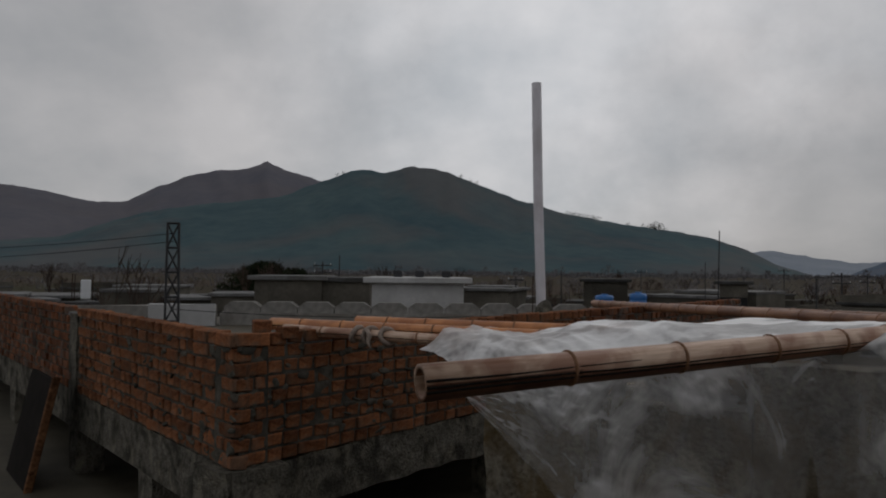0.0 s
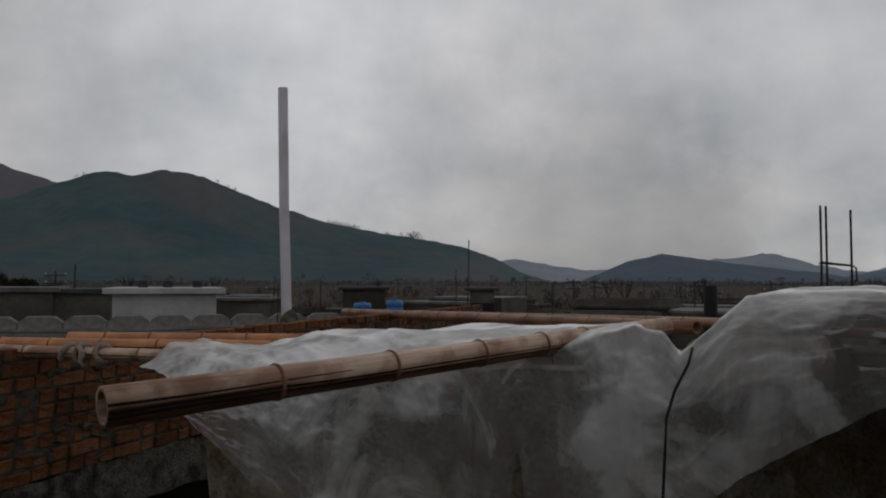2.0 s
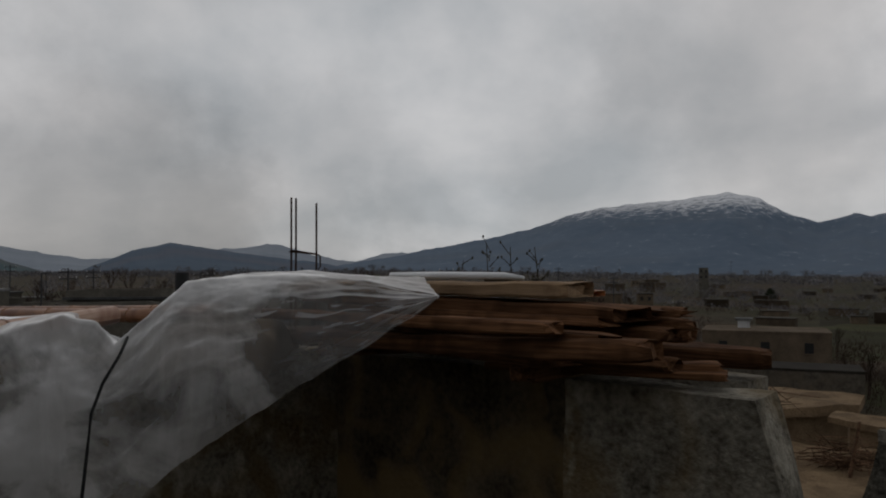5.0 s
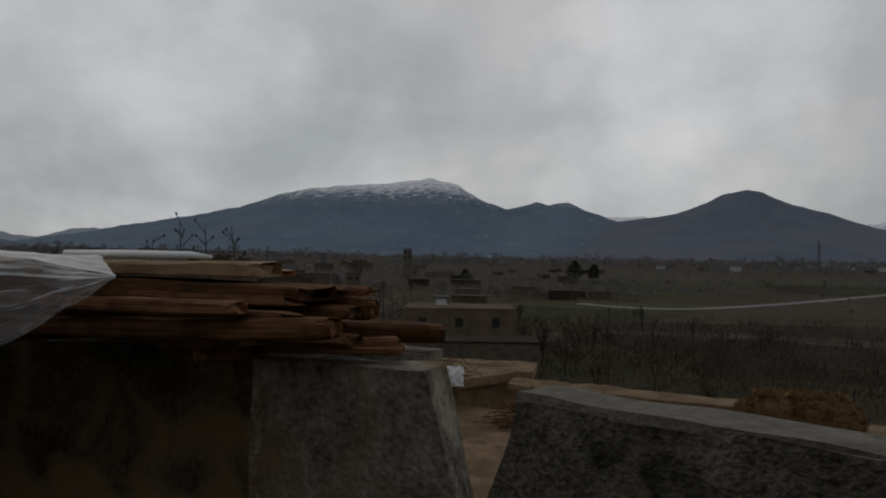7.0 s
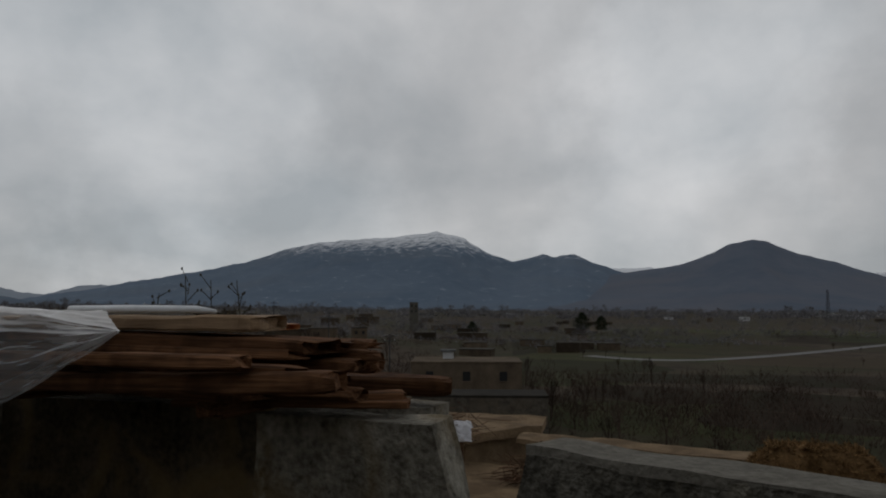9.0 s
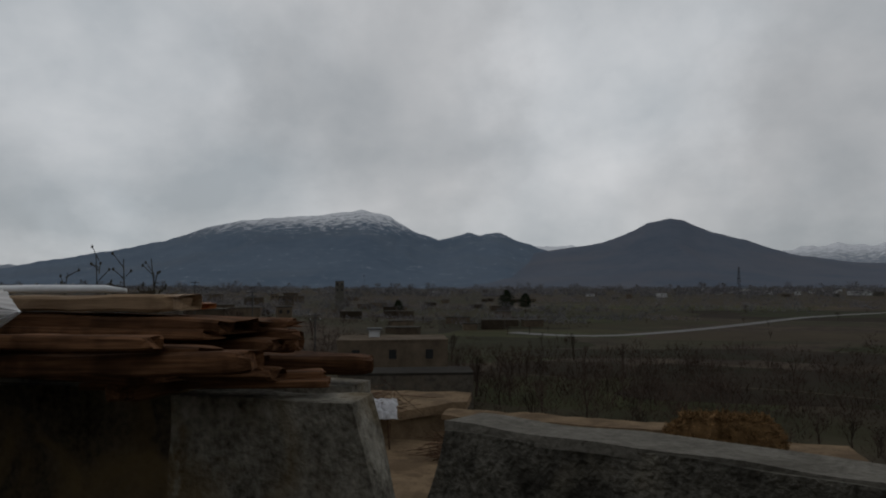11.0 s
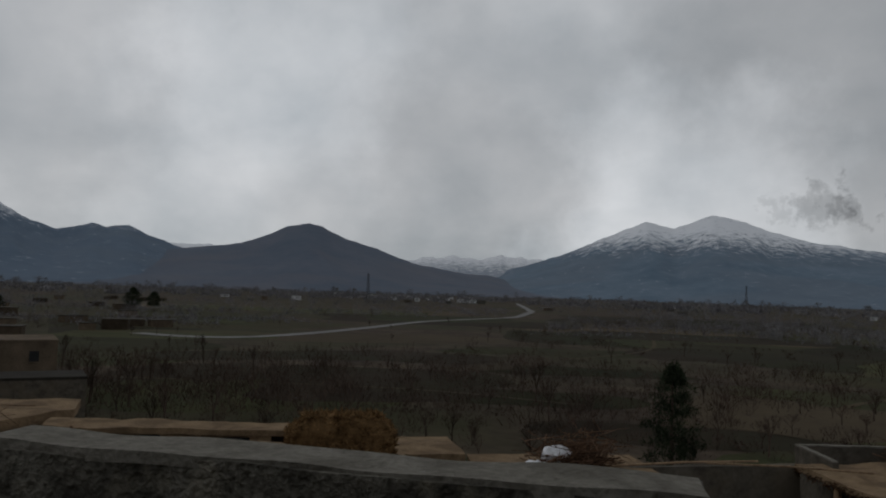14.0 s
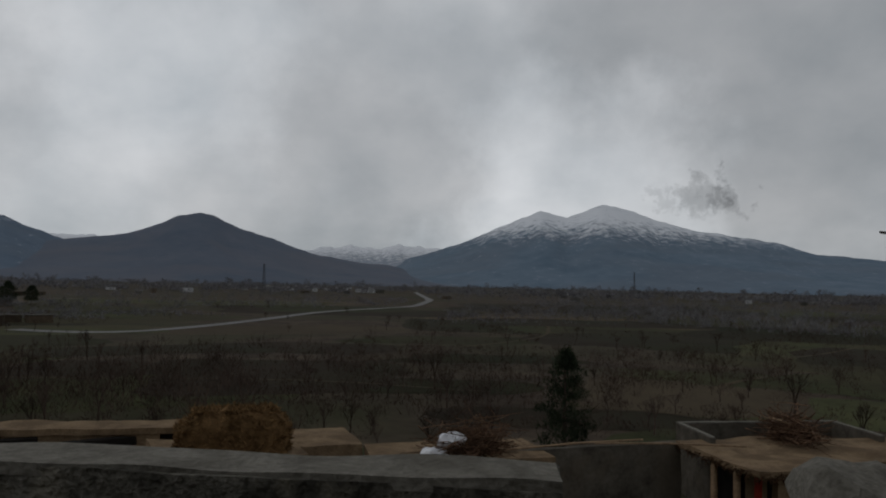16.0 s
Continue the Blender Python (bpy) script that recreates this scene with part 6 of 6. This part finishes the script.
def leafy_tree(place, height, width, label, seed, conical=True, name="evergreen_tree"):
    """A dark evergreen with an uneven crown of many small tufts."""
    rnd = random.Random(seed)
    root = thing(name, place, 0, label, "tree")
    bm = bmesh.new()
    tube(bm, [(0, 0, 0), (0.05, 0, height * 0.5), (0, 0.03, height * 0.95)], [height * 0.022, height * 0.015, 0.02], 7)
    part("trunk", bm, M_BARK, root)
    for part_name, z0, z1 in (("lower_crown", 0.2, 0.6), ("upper_crown", 0.6, 1.0)):
        bm = bmesh.new()
        for k in range(80):
            z = rnd.uniform(z0, z1)
            r = width / 2 * ((1.05 - z) if conical else math.sin(math.pi * min(1, z * 0.9 + 0.08))) * rnd.uniform(0.3, 1.1)
            a = rnd.uniform(0, 6.283)
            clump(bm, rnd, r * math.cos(a), r * math.sin(a), z * height, width * 0.13, height * 0.07, 26, width * 0.06)
        part(part_name, bm, M_PINE, root)
    return root


leafy_tree((*place_at(123.4, 62), -13.8), 10.2, 4.2, "dark evergreen tree below the mud houses", 5, conical=False)
for bearing, dist, h, w in ((84.6, 420, 11, 8), (86.0, 430, 9, 7), (76.5, 400, 6, 5), (-13.2, 130, 7, 12), (-11, 132, 6, 10), (-9.5, 135, 5, 9)):
    x, y = place_at(bearing, dist)
    leafy_tree((x, y, ground_height(x, y)), h, w, "dark evergreen tree far off on the plain", int(bearing * 3 + 90), conical=False)
# small pines on the crest of the green mountain
bm = bmesh.new()
rnd = random.Random(3)
for bearing in [9.2 + 0.25 * k for k in range(10)] + [13.5, 14.6, 15.0, 15.3, 15.5, 15.7, 16.1, 1.2, 1.9, 2.4, -8, -7.5]:
    el = float(np.interp(bearing, [-9.1, -7, -5.5, 0.2, 4.9, 9.1, 13.2, 18.7], [6.6, 7.4, 7.6, 7.5, 5.6, 4.4, 3.6, 2.7]))
    x, y = place_at(bearing, 2380)
    big = 26 if abs(bearing - 15.5) < 0.3 else 13
    clump(bm, rnd, x, y, EYE + 2380 * math.tan(radians(el)) - 6, big * 0.6, big * 1.2, 30, big * 0.28)
tagged(part("crest_pines", bm, M_PINE), "scattered small pines on the mountain crest", "trees", kind="stuff")

# far white houses on the plain
for k in range(80):
    bearing, dist = rnd.uniform(60, 150), rnd.uniform(620, 1500)
    if k < 34:
        bearing, dist = rnd.uniform(98, 110), rnd.uniform(900, 1300)
    x, y = place_at(bearing, dist)
    house((x, y), -bearing + rnd.uniform(-20, 20), (rnd.uniform(4, 9), 6, VALLEY + rnd.uniform(2.4, 4.2)), "far pale farm house on the plain", wall=M_WHITEWASH if k < 34 else rnd.choice((M_WHITEWASH, M_HOUSE, M_HOUSE, M_FARM)), windows=1, foot=VALLEY - 1, group="far farm houses")

# a bare tree beside the terrace whose twigs reach into view
near = thing("bare_tree", (2.9, -7.4, -4.4), 0, "leafless tree beside the terrace with thin dark twigs", "tree")
bm = bmesh.new()
tube(bm, [(0, 0, 0), (0.1, 0.2, 3.2), (0.3, 0.7, 5.4)], [0.16, 0.12, 0.07], 9)
smooth(part("trunk", bm, M_BARK, near))
for k, path in enumerate(([(0.3, 0.7, 5.4), (0.6, 1.4, 6.3), (0.9, 2.05, 6.62), (1.03, 2.24, 6.65)], [(0.6, 1.4, 6.3), (0.82, 1.9, 6.62), (0.95, 2.12, 6.72)], [(0.82, 1.9, 6.55), (0.94, 2.1, 6.52), (1.0, 2.2, 6.54)], [(0.3, 0.7, 5.4), (0.2, 0.6, 6.6), (0.1, 0.3, 7.6)])):
    bm = bmesh.new()
    tube(bm, path, [0.03 - 0.007 * i for i in range(len(path))], 6)
    part("branch", bm, M_BARK, near)


# ---- bricks ----
def brick_mesh(name, length, height, depth, seed):
    """A hand-made brick with worn edges, its face towards -y."""
    bm = bmesh.new()
    box(bm, (length, depth, height), Matrix.Translation((0, depth / 2, 0)), 0.006)
    for v in bm.verts:
        v.co += noise.noise_vector(v.co * 14 + Vector((seed * 3.7, 0, seed))) * 0.010
    me = bpy.data.meshes.new(name)
    bm.to_mesh(me)
    bm.free()
    me.materials.append(M_BRICK)
    return me


HEADERS = [brick_mesh("brick", 0.105, 0.072, 0.1, k) for k in range(5)]
STRETCHERS = [brick_mesh("brick", 0.222, 0.072, 0.1, k + 9) for k in range(4)]


def lay(wall, start, d, away, length, near, seed, skip=()):
    """Courses of bricks along a wall; the first stretch as single bricks, the rest in one mesh."""
    rnd = random.Random(seed)
    turn = Matrix(((d.x, away.x, 0, 0), (d.y, away.y, 0, 0), (0, 0, 1, 0), (0, 0, 0, 1)))
    inv = wall.matrix_world.inverted()
    vs, fs = [], []
    count = 0
    for c in range(9):
        s = rnd.uniform(0, 0.04) - 0.02
        first, n = True, 0
        z = BRICK_BASE + COURSE * (c + 0.5)
        top = c == 8
        while s < length:
            long_ = (first and c % 2 == 0) or (n == 1 and c % 2 == 1) or rnd.random() < (0.14 if not top else 0.25)
            w = 0.222 if long_ else 0.105
            mid = s + w / 2
            s += w + rnd.uniform(0.008, 0.026)
            first = False
            n += 1
            if any(a < mid < b for a, b in skip):
                continue
            out = rnd.uniform(-0.004, 0.012) + (0.006 if top else 0.0)
            q = start + d * mid - away * (0.008 + out)
            m = Matrix.Translation((q.x, q.y, z - (0.006 if not top else 0.012) + rnd.uniform(-0.003, 0.003))) @ turn @ pose(0, 0, 0, rnd.uniform(-3, 3), rnd.uniform(-2.2, 2.2), rnd.uniform(-4, 4))
            me = rnd.choice(STRETCHERS if long_ else HEADERS)
            if mid < near and count < 300:
                ob = new("brick", me)
                ob.parent = wall
                ob.matrix_local = inv @ m
                count += 1
            else:
                base = len(vs)
                vs += [inv @ m @ v.co for v in me.vertices]
                fs += [[base + i for i in p.vertices] for p in me.polygons]
    smear = bmesh.new()
    for k in range(int(length * 18)):
        mid = length * rnd.random() ** 1.6
        q = start + d * mid - away * 0.008
        z = BRICK_BASE + rnd.uniform(0.03, 0.68)
        at = inv @ Matrix.Translation((q.x, q.y, z)) @ turn
        bmesh.ops.create_icosphere(smear, subdivisions=2, radius=1.0, matrix=at @ pose(0, 0, 0, 0, rnd.uniform(-25, 25), 0) @ Matrix.Diagonal((rnd.uniform(0.02, 0.07), 0.009, rnd.uniform(0.008, 0.03), 1)))
    roughen(smear, 0.012, 26, seed)
    tagged(smooth(part("mortar_smear", smear, M_MORTAR, wall)), kind="stuff")
    me = bpy.data.meshes.new("farther_bricks")
    me.from_pydata(vs, [], fs)
    me.materials.append(M_BRICK_REST)
    ob = new("farther_bricks", me)
    ob.parent = wall
    tagged(ob, kind="stuff")


M_BRICK_REST = material("brick_rest", (0.062, 0.023, 0.012), (0.21, 0.084, 0.041), 9, 0.9, 0.7, 70, (0.075, 0.068, 0.06), 6.0, 0.8, per_island=0.4)
lay(wall_n, CORNER, RIGHT_DIR, Vector((-RIGHT_DIR.y, RIGHT_DIR.x, 0)), 8.9, 4.2, 3)
lay(wall_w, CORNER, LEFT_DIR, Vector((-LEFT_DIR.y, LEFT_DIR.x, 0)) * -1, 11.9, 3.4, 4, skip=((3.33, 3.63),))
# loose bricks on the corner
for x, y, z, turn, me in ((-1.08, 4.55, 1.515, 20, HEADERS[1]), (-0.9, 4.52, 1.482, 48, HEADERS[2])):
    ob = new("loose_brick", me)
    ob.matrix_world = pose(x, y, z, 0, 0, turn)
    tagged(ob, "loose red brick lying on the parapet corner", "brick", "loose bricks")
